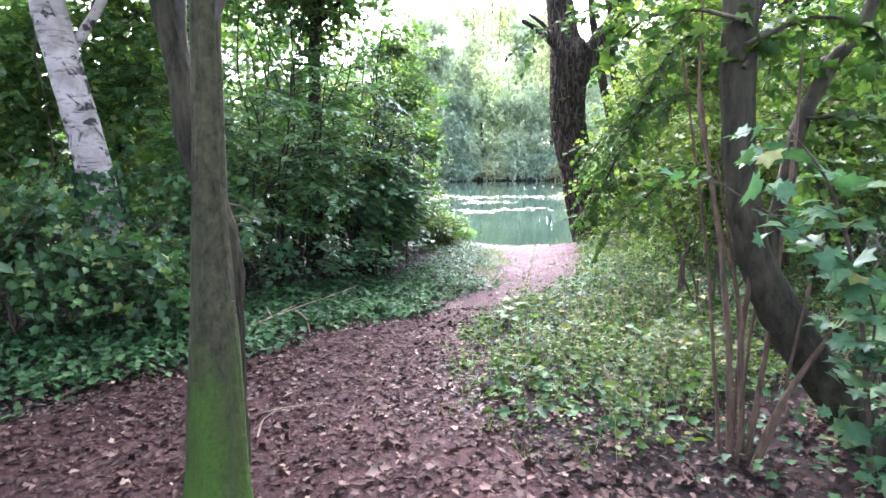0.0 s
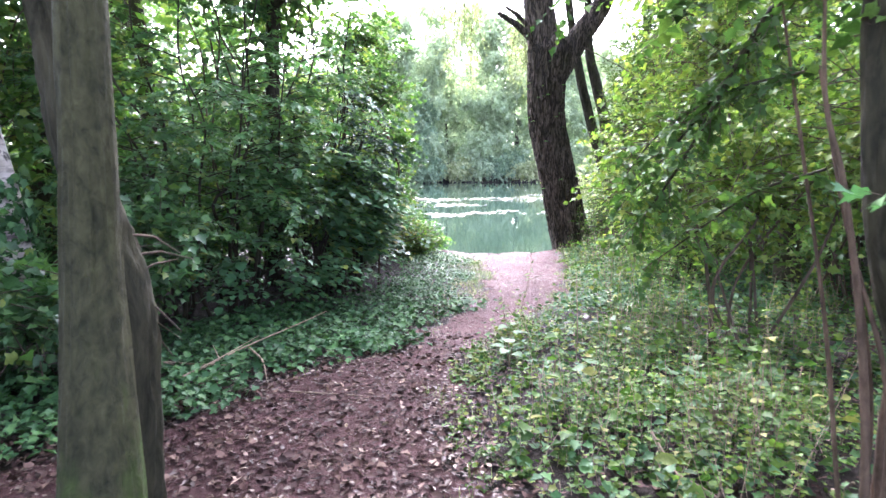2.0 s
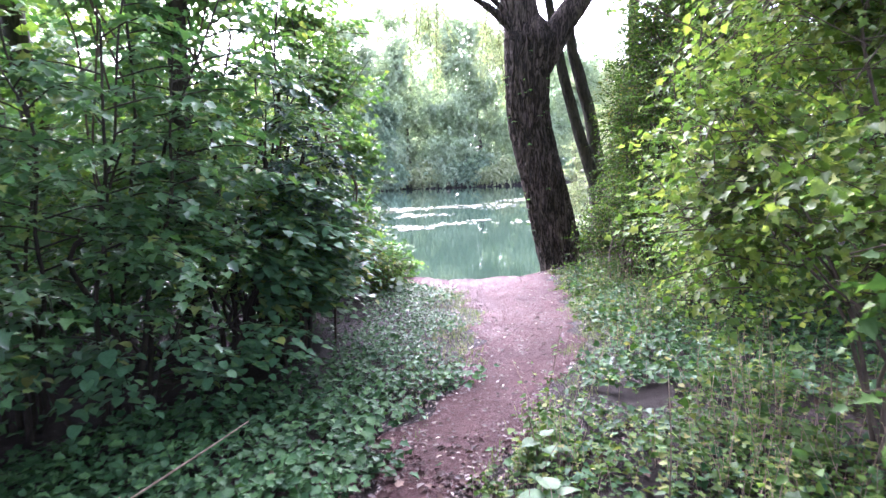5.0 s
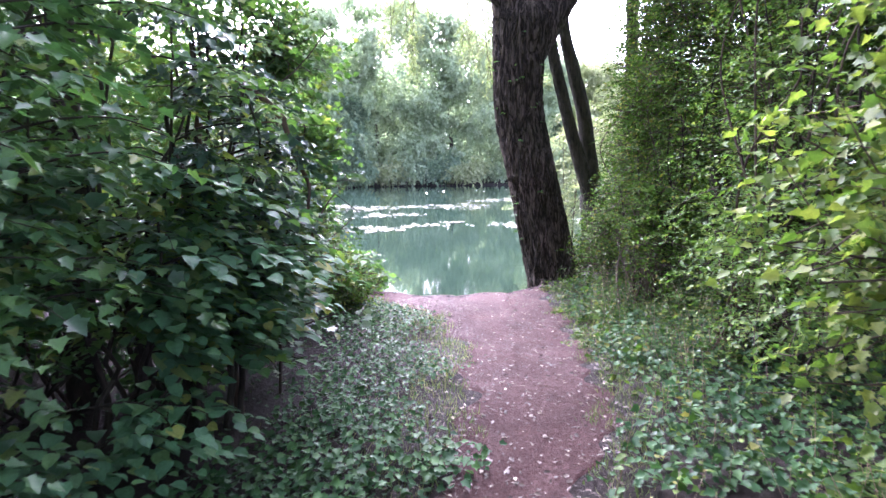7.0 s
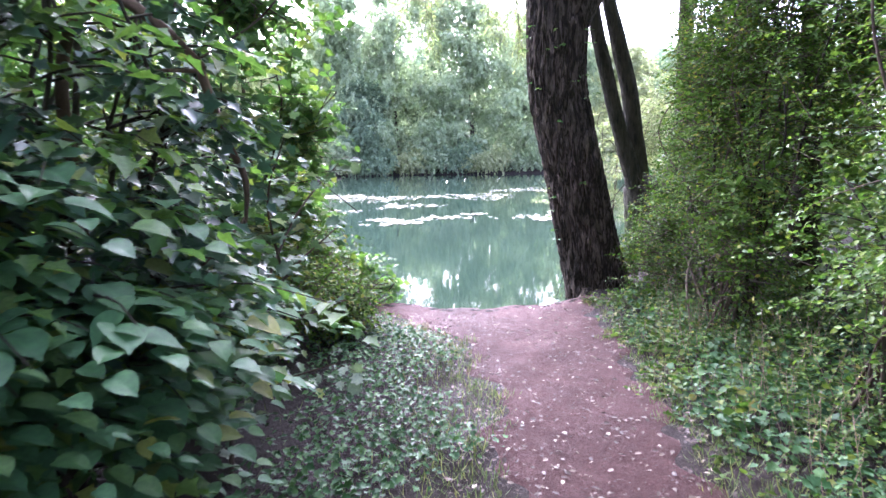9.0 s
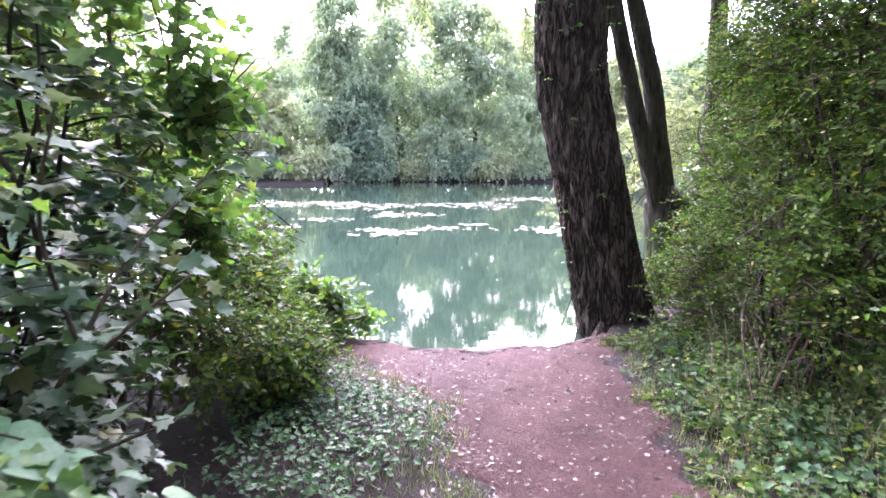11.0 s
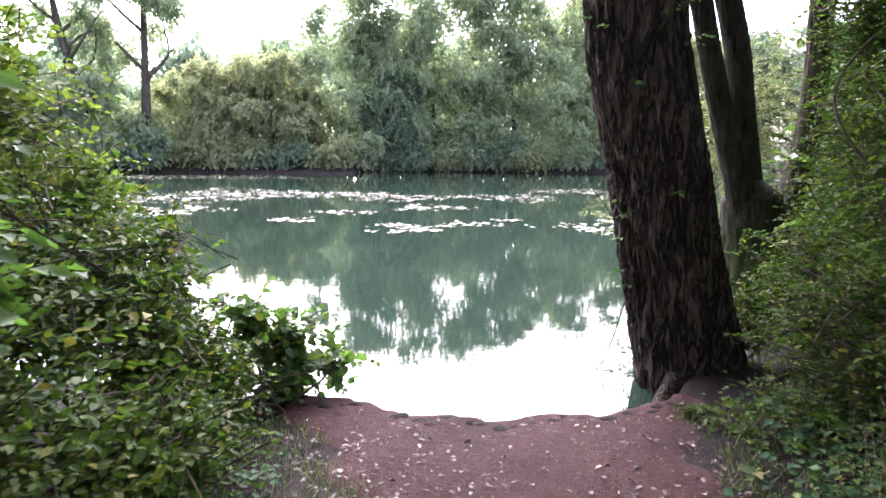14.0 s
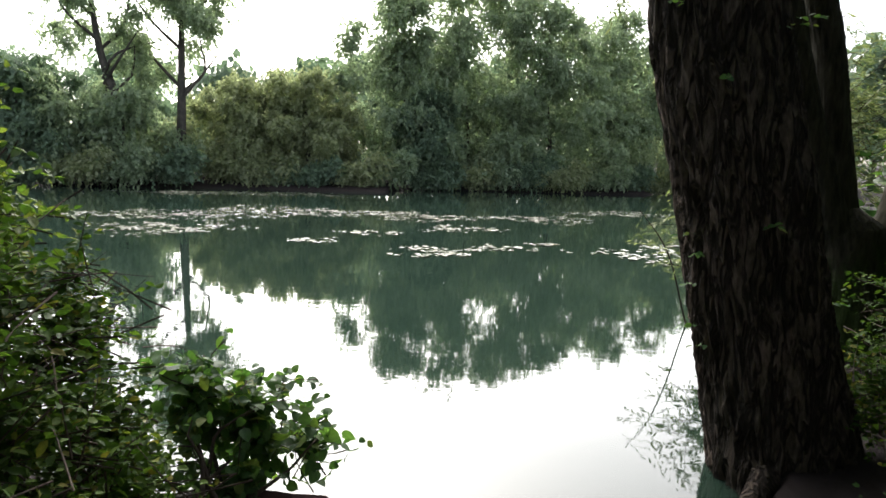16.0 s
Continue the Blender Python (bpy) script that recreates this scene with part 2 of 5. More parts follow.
def left_edge(y):
    return np.interp(y, EDGE_Y, EDGE_L)


def right_edge(y):
    return np.interp(y, EDGE_Y, EDGE_R)


SHORE_X = [-60, -30, -8, -2, 0, 0.6, 1.1, 1.7, 2.4, 2.75, 3.0, 3.4, 4.2, 6.0, 14, 34, 60]
SHORE_Y = [10, 12, 14.6, 14.25, 14.02, 13.92, 13.78, 13.7, 13.64, 13.72, 14.0, 14.8, 15.8, 18.4, 30, 66, 90]
WATER_Z = -0.45


def near_shore(x):
    return np.interp(x, SHORE_X, SHORE_Y) + 0.05 * np.sin(3.1 * x) + 0.03 * np.sin(9.7 * x + 1)


def far_shore(x):
    return 63.0 + 0.33 * np.clip(x, -60, 40) + 1.2 * np.sin(0.35 * x)


def rough(x, y):
    return 0.02 * np.sin(1.7 * x + 0.6 * y) + 0.018 * np.sin(0.9 * x - 2.1 * y + 1) + 0.008 * np.sin(5.3 * x + 3.1 * y) + 0.006 * np.sin(9.1 * x - 7.7 * y)


def ground_z(x, y):
    x, y = np.asarray(x, float), np.asarray(y, float)
    z = np.interp(y, [-5, 4.5, 7.5, 11, 13.5, 20], [0.02, 0.0, -0.08, -0.18, -0.24, -0.25]) + rough(x, y)
    off = np.maximum(np.maximum(left_edge(y) - x, x - right_edge(y)), 0)
    z = z + 0.05 * np.minimum(off, 2.0)
    inside = np.minimum(y - near_shore(x), far_shore(x) - y)
    pond = np.clip((inside + 0.02) / 0.25, 0, 1)
    z = z * (1 - pond) + (-1.3) * pond
    far = np.clip((y - far_shore(x)) / 6, 0, 1)
    return z + far * 0.5 + 6.0 * np.clip((y - 100) / 120, 0, 1)


def mesh_object(name, verts, faces, mat, parent=None, smooth=False):
    """verts: n x 3; faces: list of index arrays (k x corners)."""
    me = bpy.data.meshes.new(name)
    verts = np.ascontiguousarray(verts, dtype=np.float32)
    me.vertices.add(len(verts))
    me.vertices.foreach_set("co", verts.ravel())
    loops = np.concatenate([f.ravel() for f in faces]).astype(np.int32)
    sizes = np.concatenate([np.full(len(f), f.shape[1]) for f in faces])
    starts = np.concatenate([[0], np.cumsum(sizes)[:-1]]).astype(np.int32)
    me.loops.add(len(loops))
    me.loops.foreach_set("vertex_index", loops)
    me.polygons.add(len(sizes))
    me.polygons.foreach_set("loop_start", starts)
    me.polygons.foreach_set("use_smooth", np.full(len(sizes), smooth))
    me.update(calc_edges=True)
    me.validate()
    me.materials.append(mat)
    ob = new(name, me)
    ob.parent = parent
    return ob


def grid_faces(nx, ny):
    i = np.arange((ny - 1) * nx).reshape(ny - 1, nx)[:, :-1].ravel()
    return np.stack([i, i + 1, i + nx + 1, i + nx], 1)


def spread(lo, hi, step, far_lo, far_hi, grow=1.22):
    a = list(np.arange(lo, hi, step))
    d = step
    while a[-1] < far_hi:
        d *= grow
        a.append(a[-1] + d)
    d = step
    while a[0] > far_lo:
        d *= grow
        a.insert(0, a[0] - d)
    return np.array(a)


gx = spread(-7, 8, 0.125, -900, 900)
gy = spread(-3, 17, 0.125, -900, 900)
X, Y = np.meshgrid(gx, gy)
ground = mesh_object("ground", np.stack([X, Y, ground_z(X, Y)], -1).reshape(-1, 3), [grid_faces(len(gx), len(gy))], SOIL, smooth=True)
tagged(ground, "dark woodland soil sloping gently to the pond", "ground", kind="structure")

# The trodden path, a thin crust that sinks into the soil at its ragged edges
py = np.arange(-2.5, 13.96, 0.06)
ps = np.linspace(-0.12, 1.12, 46)
PY, PS = np.meshgrid(py, ps, indexing="ij")
PXL = left_edge(PY) + 0.10 * np.sin(4.3 * PY) + 0.06 * np.sin(11 * PY + 2)
PXR = right_edge(PY) + 0.09 * np.sin(3.7 * PY + 1) + 0.06 * np.sin(12 * PY)
PX = PXL + (PXR - PXL) * PS
PYY = PY + 0.0
lift = 0.016 - 0.05 * np.clip(np.abs(PS - 0.5) * 2 - 0.9, 0, 1) / 0.24
PZ = ground_z(PX, PYY) + lift + 0.004 * np.sin(23 * PX) * np.sin(19 * PYY)
path = mesh_object("path", np.stack([PX, PYY, PZ], -1).reshape(-1, 3), [grid_faces(PS.shape[1], PS.shape[0])], TRODDEN, smooth=True)
tagged(path, "trodden reddish-brown earth path strewn with dead leaves", "path", kind="structure")

wx = spread(-20, 20, 2.0, -300, 300)
wy = spread(12, 70, 2.0, 0, 120)
WX, WY = np.meshgrid(wx, wy)
water = mesh_object("water", np.stack([WX, WY, 0 * WX + WATER_Z], -1).reshape(-1, 3), [grid_faces(len(wx), len(wy))], WATER)
tagged(water, "still dark green pond water mirroring trees and sky", "water", kind="structure")


# Leaves: outline templates, tip along +y, blade facing +z, one long
def fan(outline, sag=0.0):
    o = np.array(outline, float)
    z = -sag * (o[:, 1] - 0.3) ** 2 + 0.14 * np.abs(o[:, 0])
    v = np.column_stack([o, z])
    v = np.vstack([[0, 0.42, -0.02], v])
    n = len(o)
    return v, np.array([[0, i + 1, (i + 1) % n + 1] for i in range(n)])


def mirrored(half):
    return half + [(-x, y) for x, y in reversed(half[1:-1])]


OVATE = fan(mirrored([(0, 0), (.26, .16), (.34, .45), (.2, .78), (0, 1)]), 0.35)
ROUND = fan(mirrored([(0, 0), (.2, -.05), (.4, .1), (.47, .36), (.42, .6), (.27, .83), (.09, .95), (0, 1.07)]), 0.4)
LOBED = fan(mirrored([(0, 0), (.3, .02), (.27, .2), (.56, .34), (.35, .48), (.44, .76), (.18, .74), (0, 1)]), 0.45)
IVY = fan(mirrored([(0, 0), (.26, -.04), (.46, .3), (.24, .5), (0, 1)]), 0.3)
LOBE = (np.array([(0, 0, 0), (.35, .07, .09), (.29, .29, .06), (.53, .53, .12), (.27, .63, .05), (0, 1, -.2), (-.27, .63, .05), (-.53, .53, .12), (-.29, .29, .06), (-.35, .07, .09)], float), np.array([[0, 1, 2, 3, 4, 5], [0, 5, 6, 7, 8, 9]]))
SLIM = (np.array([(0, 0, 0), (.11, .4, .02), (0, 1, -.12), (-.11, .4, .02)], float), np.array([[0, 1, 2, 3]]))
DIAMOND = (np.array([(0, 0, 0), (.32, .45, .06), (0, 1, -.1), (-.32, .45, .06)], float), np.array([[0, 1, 2, 3]]))
BLADE = (np.array([(-.025, 0, 0), (.025, 0, 0), (.02, .55, .03), (-.02, .55, .03), (0, 1, .22)], float), None)
OVAL = (np.array([(0, 0, 0), (.27, .28, .06), (.25, .66, .02), (0, 1, -.16), (-.25, .66, .02), (-.27, .28, .06)], float), np.array([[0, 1, 2, 3], [0, 3, 4, 5]]))
PAD = fan([(.5 * math.cos(a), .5 + .5 * math.sin(a)) for a in np.linspace(-1.4, 4.5, 8)], 0)


def unit(v):
    return v / np.maximum(np.linalg.norm(v, axis=-1, keepdims=True), 1e-9)


def leaves_mesh(name, pos, axis, normal, size, template, mat, parent=None):
    """Thousands of leaves in one mesh, each its own island."""
    v, f = template
    axis = unit(axis)
    side = unit(np.cross(axis, normal))
    nrm = np.cross(side, axis)
    co = pos[:, None, :] + size[:, None, None] * (v[None, :, 0:1] * side[:, None, :] + v[None, :, 1:2] * axis[:, None, :] + v[None, :, 2:3] * nrm[:, None, :])
    base = (np.arange(len(pos)) * len(v))[:, None, None]
    if f is None:
        faces = [(base + np.array([[0, 1, 2, 3]])).reshape(-1, 4), (base + np.array([[3, 2, 4]])).reshape(-1, 3)]
    else:
        faces = [(base + f[None]).reshape(-1, f.shape[1])]
    return mesh_object(name, co.reshape(-1, 3), faces, mat, parent, True)


def rnd(rng, n, scale=1.0):
    return rng.normal(0, scale, (n, 3))


def sprays(rng, tips, dirs, count, length, size, flat=0.6, droop=0.25):
    """Leafy twigs: positions, axes, normals and sizes of count leaves on each."""
    n = len(tips)
    dirs = unit(dirs)
    j = np.linspace(0.05, 1, count)[None, :, None]
    L = (length * rng.uniform(0.6, 1.3, n))[:, None, None]
    p = tips[:, None, :] + dirs[:, None, :] * L * (j - 1)
    p = p + np.array([0, 0, -1.0]) * (droop * L * j ** 2)
    side = unit(np.cross(dirs, [0, 0, 1.0]) + 1e-4)
    sgn = np.where(np.arange(count) % 2 == 0, 1, -1)[None, :, None]
    ax = dirs[:, None, :] * (0.5 + 0.5 * j) + side[:, None, :] * sgn * (1.0 - 0.55 * j) + rng.normal(0, 0.25, (n, count, 3)) + np.array([0, 0, -0.25])
    nm = np.array([0, 0, 1.0]) * flat + dirs[:, None, :] * 0.25 + rng.normal(0, 0.38, (n, count, 3))
    s = size * rng.uniform(0.55, 1.2, (n, count)) * (1.1 - 0.35 * j[..., 0])
    return p.reshape(-1, 3), ax.reshape(-1, 3), nm.reshape(-1, 3), s.ravel()


def shell(rng, blobs, n, depth=0.35):
    """Points in the outer part of a set of ellipsoids (centre, radii), and their outward ways."""
    vol = np.array([r[0] * r[1] + r[1] * r[2] + r[0] * r[2] for c, r in blobs])
    pick = rng.choice(len(blobs), n, p=vol / vol.sum())
    c = np.array([b[0] for b in blobs], float)[pick]
    r = np.array([b[1] for b in blobs], float)[pick]
    d = unit(rnd(rng, n))
    rad = 1 - depth * rng.random(n) ** 1.3
    rad = rad * (1 + 0.18 * np.sin(5 * d[:, 0] + pick) * np.cos(6 * d[:, 2] + 2 * pick))
    return c + d * r * rad[:, None], unit(d / r)


def smooth_line(points, radii, step):
    """Catmull-Rom through the points: places and radii."""
    P = np.array(points, float)
    P = np.vstack([2 * P[0] - P[1], P, 2 * P[-1] - P[-2]])
    R = np.array(radii, float)
    R = np.concatenate([[R[0]], R, [R[-1]]])
    out, rad = [], []
    for i in range(1, len(P) - 2):
        k = max(2, int(np.linalg.norm(P[i + 1] - P[i]) / step))
        for t in np.linspace(0, 1, k, endpoint=i == len(P) - 3):
            a, b, c, d = P[i - 1:i + 3]
            out.append(0.5 * (2 * b + (c - a) * t + (2 * a - 5 * b + 4 * c - d) * t ** 2 + (3 * b - a - 3 * c + d) * t ** 3))
            rad.append(R[i] + (R[i + 1] - R[i]) * t)
    return np.array(out), np.array(rad)


def tube_data(points, radii, sides=7, step=0.15, bark=0.0, freq=6.0, run=1.0, flare=0.0):
    """A tapered limb, with lengthwise furrows where bark > 0, and root flare at its foot."""
    p, r = smooth_line(points, radii, step)
    n = len(p)
    tan = unit(np.gradient(p, axis=0))
    ref = np.array([1.0, 0, 0]) if abs(tan[0][0]) < 0.8 else np.array([0, 1.0, 0])
    u = unit(ref - tan * (tan @ ref)[:, None])
    w = np.cross(tan, u)
    ang = np.linspace(0, 2 * math.pi, sides, endpoint=False)
    ca, sa = np.cos(ang), np.sin(ang)
    R = np.repeat(r[:, None], sides, 1)
    run_len = np.concatenate([[0], np.cumsum(np.linalg.norm(np.diff(p, axis=0), axis=1))])
    if flare:
        lobes = 0.55 + 0.45 * np.cos(5 * ang + 0.7) + 0.2 * np.cos(3 * ang)
        R = R * (1 + flare * np.exp(-run_len / 0.22)[:, None] * lobes[None])
    if bark:
        d = np.empty((n, sides))
        for i in range(n):
            for k in range(sides):
                q = Vector((ca[k] * freq * 0.5, sa[k] * freq * 0.5, run_len[i] * run))
                warp = noise.noise(q * 0.7) * 0.6
                a = noise.noise(Vector((q.x * 2 + warp, q.y * 2 + warp, q.z)))
                b = noise.noise(Vector((q.x * 4.3 + 7, q.y * 4.3, q.z * 2.3 + warp)))
                d[i, k] = (1 - 2.2 * abs(a)) + 0.4 * b
        R = R + bark * d
        R = R * (1 + 0.06 * np.array([[noise.noise(Vector((ca[k], sa[k], run_len[i] * 1.1 + 9))) for k in range(sides)] for i in range(n)]))
    v = p[:, None, :] + R[..., None] * (ca[None, :, None] * u[:, None, :] + sa[None, :, None] * w[:, None, :])
    i = np.arange((n - 1) * sides).reshape(n - 1, sides)
    nxt = np.roll(i, -1, 1)
    quads = np.stack([i, nxt, nxt + sides, i + sides], -1).reshape(-1, 4)
    top = np.array([[(n - 1) * sides + k, (n - 1) * sides + (k + 1) % sides, n * sides] for k in range(sides)])
    return np.vstack([v.reshape(-1, 3), p[-1:] + tan[-1:] * r[-1]]), quads, top


def tube(name, points, radii, mat, parent=None, **kw):
    v, q, t = tube_data(points, radii, **kw)
    return mesh_object(name, v, [q, t], mat, parent, smooth=True)


def joined_tubes(name, lines, mat, parent=None, sides=4, step=0.3):
    V, Q, T, o = [], [], [], 0
    for pts, rad in lines:
        v, q, t = tube_data(pts, rad, sides, step)
        V.append(v), Q.append(q + o), T.append(t + o)
        o += len(v)
    return mesh_object(name, np.vstack(V), [np.vstack(Q), np.vstack(T)], mat, parent, smooth=True)


def thing(name, base, label, category, group="", kind=""):
    ob = new(name)
    ob.location = base
    ob.empty_display_size = 0.1
    return tagged(ob, label, category, group, kind)


def settle(root):
    """Meshes were modelled in world places: take the thing's base off them."""
    for c in root.children_recursive:
        if c.parent == root:
            c.location = c.location - root.location if c.name.split(".")[0] != "leaf" else c.location


def bent(rng, a, b, sag=0.1, k=4):
    a, b = np.array(a, float), np.array(b, float)
    t = np.linspace(0, 1, k)[:, None]
    mid = a + (b - a) * t + rng.normal(0, 1, (k, 3)) * sag * np.sin(math.pi * t)
    return mid


def leaf_parts(parent, pos, axis, normal, size, template, mat):
    """Leaves large enough to pick one by one: objects of their own on one mesh."""
    v, f = template
    me = bpy.data.meshes.new("leaf")
    me.from_pydata([tuple(c) for c in v], [], [tuple(int(k) for k in q) for q in f])
    for poly in me.polygons:
        poly.use_smooth = True
    me.materials.append(mat)
    axis = unit(axis)
    side = unit(np.cross(axis, normal))
    nrm = np.cross(side, axis)
    for p, a, b, c, k in zip(pos, side, axis, nrm, size):
        ob = new("leaf", me)
        ob.parent = parent
        m = Matrix(((a[0] * k, b[0] * k, c[0] * k, p[0]), (a[1] * k, b[1] * k, c[1] * k, p[1]), (a[2] * k, b[2] * k, c[2] * k, p[2]), (0, 0, 0, 1)))
        ob.matrix_basis = Matrix.Translation(-parent.location) @ m


def shrub(name, base, blobs, mat, template, label, category="shrub", n=900, per=9, size=0.07, length=0.35, stems=7, seed=1, depth=0.5, flat=0.6, droop=0.25, bark=None, keep=None, stem_r=0.014, group="", every=3, singles=0):
    """A bush: bent stems from one foot, twigs to every spray and layered sprays of leaves."""
    rng = np.random.default_rng(seed)
    root = thing(name, base, label, category, group)
    tips, out = shell(rng, blobs, n, depth)
    if keep is not None:
        ok = keep(tips)
        tips, out = tips[ok], out[ok]
    ok = tips[:, 2] > ground_z(tips[:, 0], tips[:, 1]) + 0.05
    tips, out = tips[ok], out[ok]
    dirs = unit(out * [1, 1, 0.5] + rnd(rng, len(tips), 0.35) + [0, 0, 0.1])
    p, ax, nm, s = sprays(rng, tips, dirs, per, length, size, flat, droop)
    ok = p[:, 2] > np.maximum(ground_z(p[:, 0], p[:, 1]), WATER_Z) + 0.02
    p, ax, nm, s = p[ok], ax[ok], nm[ok], s[ok]
    if singles:
        order = np.argsort(-(p[:, 0] - 0.5 * p[:, 1]))
        near, rest = order[:singles], order[singles:]
        leaf_parts(root, p[near], ax[near], nm[near], s[near], template, mat)
        p, ax, nm, s = p[rest], ax[rest], nm[rest], s[rest]
    leaves_mesh("foliage", p, ax, nm, s, template, mat, root)["kind"] = "stuff"
    bark = bark or BARK_TWIG
    base = np.array(base, float)
    for i in range(stems):
        a = base + [rng.normal(0, 0.12), rng.normal(0, 0.12), -0.03]
        tgt = tips[rng.integers(len(tips))]
        pts = bent(rng, a, tgt, 0.12 * np.linalg.norm(tgt - a) * 0.5, 5)
        pts[1:-1, 2] += 0.25 * (tgt[2] - a[2]) * np.array([0.5, 0.8, 0.5])
        tube("stem", pts, np.linspace(stem_r, 0.004, 5), bark, root, sides=6, step=0.12)
    lines = []
    for i in range(0, len(tips), every):
        a = tips[i] - dirs[i] * length * rng.uniform(1.0, 2.0) + [0, 0, -0.05]
        lines.append((bent(rng, a, tips[i] + [0, 0, -droop * length * 0.5], 0.02, 3), [0.005, 0.0035, 0.0015]))
    joined_tubes("brushwood", lines, bark, root, 3, 0.2)["kind"] = "stuff"
    settle(root)
    return root


def crown(root, blobs, mat, template, n, per, size, length, seed, depth=0.7, droop=0.3, flat=0.4, keep=None, hang=0.0):
    rng = np.random.default_rng(seed)
    tips, out = shell(rng, blobs, n, depth)
    if keep is not None:
        ok = keep(tips)
        tips, out = tips[ok], out[ok]
    dirs = unit(out * [1, 1, 0.5] + rnd(rng, len(tips), 0.45) + [0, 0, -hang])
    p, ax, nm, s = sprays(rng, tips, dirs, per, length, size, flat, droop)
    if hang:
        ax = ax + np.array([0, 0, -hang])
    ob = leaves_mesh("crown", p, ax, nm, s, template, mat, root)
    ob["kind"] = "stuff"
    lines = [(bent(rng, tips[i] - dirs[i] * length * 1.6, tips[i] + [0, 0, -droop * length], 0.03, 3), [0.008, 0.005, 0.002]) for i in range(0, len(tips), 8)]
    joined_tubes("brushwood", lines, BARK_TWIG, root, 3, 0.3)["kind"] = "stuff"
    return ob


def leafy_branches(root, lines, spacing, per, size, length, template, mat, seed, spread_z=0.25, droop=0.3, single=False):
    """Twigs with leaves on both sides of bent branches."""
    rng = np.random.default_rng(seed)
    T, D, tw = [], [], []
    for pts, rad in lines:
        p, r = smooth_line(pts, rad, spacing)
        tan = unit(np.gradient(p, axis=0))
        for k in range(1, len(p)):
            d = unit(tan[k] * 0.5 + rng.normal(0, 0.7, 3) * [1, 1, spread_z])
            tip = p[k] + d * length * rng.uniform(0.7, 1.2)
            T.append(tip), D.append(d)
            tw.append((bent(rng, p[k], tip + [0, 0, -droop * length * 0.6], 0.01, 3), [0.003, 0.002, 0.001]))
    pos, ax, nm, s = sprays(rng, np.array(T), np.array(D), per, length, size, 0.8, droop)
    if single:
        leaf_parts(root, pos, ax, nm, s, template, mat)
    else:
        leaves_mesh("foliage", pos, ax, nm, s, template, mat, root)["kind"] = "stuff"
    joined_tubes("brushwood", tw, BARK_TWIG, root, 3, 0.3)["kind"] = "stuff"


def tiered_bush(name, base, tops, mat, template, label, category="shrub", seed=1, size=0.1, boughs=9, reach=0.75, low=0.3, bark=None, stem_r=0.02, gap=0.085, per=6, droop=0.22, tilt=0.3, fan_out=1.1, singles=0, flat=1.6, towards=(0, 0, 0)):
    """A maple-like bush: upright stems that part near the top and boughs that carry their leaves in flat, slightly hanging tiers."""
    rng = np.random.default_rng(seed)
    root = thing(name, base, label, category)
    bark = bark or BARK_TWIG
    base = np.array(base, float)
    lines = []
    for x, y, z in tops:
        top = np.array([x, y, z], float)
        a = base + (top - base) * [0.35, 0.35, 0] + [rng.normal(0, 0.08), rng.normal(0, 0.08), 0]
        a[2] = ground_z(a[0], a[1]) - 0.03
        pts = bent(rng, a, top, 0.09, 6)
        pts[1:-1, :2] -= (top - a)[:2] * np.array([0.1, 0.16, 0.16, 0.08])[:, None]
        tube("stem", pts, np.linspace(stem_r * rng.uniform(0.7, 1.2), 0.005, 6), bark, root, sides=8, step=0.1, bark=0.0015)
        p, _ = smooth_line(pts, np.ones(6), 0.08)
        out0 = math.atan2(y - base[1], x - base[0])
        for k in range(boughs):
            f = low + (1 - low) * (k + rng.random()) / boughs
            q = p[min(len(p) - 1, int(f * (len(p) - 1)))]
            ang = out0 + rng.normal(0, fan_out)
            ln = reach * rng.uniform(0.55, 1.15) * (1.15 - 0.45 * f)
            d = np.array([math.cos(ang), math.sin(ang), 0.0])
            lines.append(([q, q + d * ln * 0.4 + [0, 0, 0.12 * ln], q + d * ln * 0.75 + [0, 0, 0.13 * ln], q + d * ln + [0, 0, (0.12 - 0.3 * droop) * ln]], [.006, .005, .003, .002]))
    joined_tubes("brushwood", lines, bark, root, 4, 0.15)["kind"] = "stuff"
    T, D = [], []
    for pts, rad in lines:
        p, _ = smooth_line(pts, rad, gap)
        tan = unit(np.gradient(p, axis=0))
        for k in range(2, len(p)):
            side = np.array([-tan[k][1], tan[k][0], 0]) * (1 if k % 2 else -1)
            d = unit(tan[k] * [0.8, 0.8, 0.4] + side * rng.uniform(0.4, 1.1) + [0, 0, -0.12])
            T.append(p[k] + d * 0.2 * rng.uniform(0.6, 1.2)), D.append(d)
    T, D = np.array(T), np.array(D)
    pos, ax, nm, s = sprays(rng, T, D, per, 0.24, size, flat, droop)
    ax = ax + np.array(towards) + [0, 0, 0.12]
    nm = nm + rnd(rng, len(nm), tilt)
    ok = pos[:, 2] > ground_z(pos[:, 0], pos[:, 1]) + 0.05
    pos, ax, nm, s = pos[ok], ax[ok], nm[ok], s[ok]
    if singles:
        order = np.argsort(-(pos[:, 0] - 0.5 * pos[:, 1]))
        near, rest = order[:singles], order[singles:]
        leaf_parts(root, pos[near], ax[near], nm[near], s[near], template, mat)
        pos, ax, nm, s = pos[rest], ax[rest], nm[rest], s[rest]
    leaves_mesh("foliage", pos, ax, nm, s, template, mat, root)["kind"] = "stuff"
    settle(root)
    return root


# ---- Trees by the path ----
def gz(x, y):
    return float(ground_z(x, y))


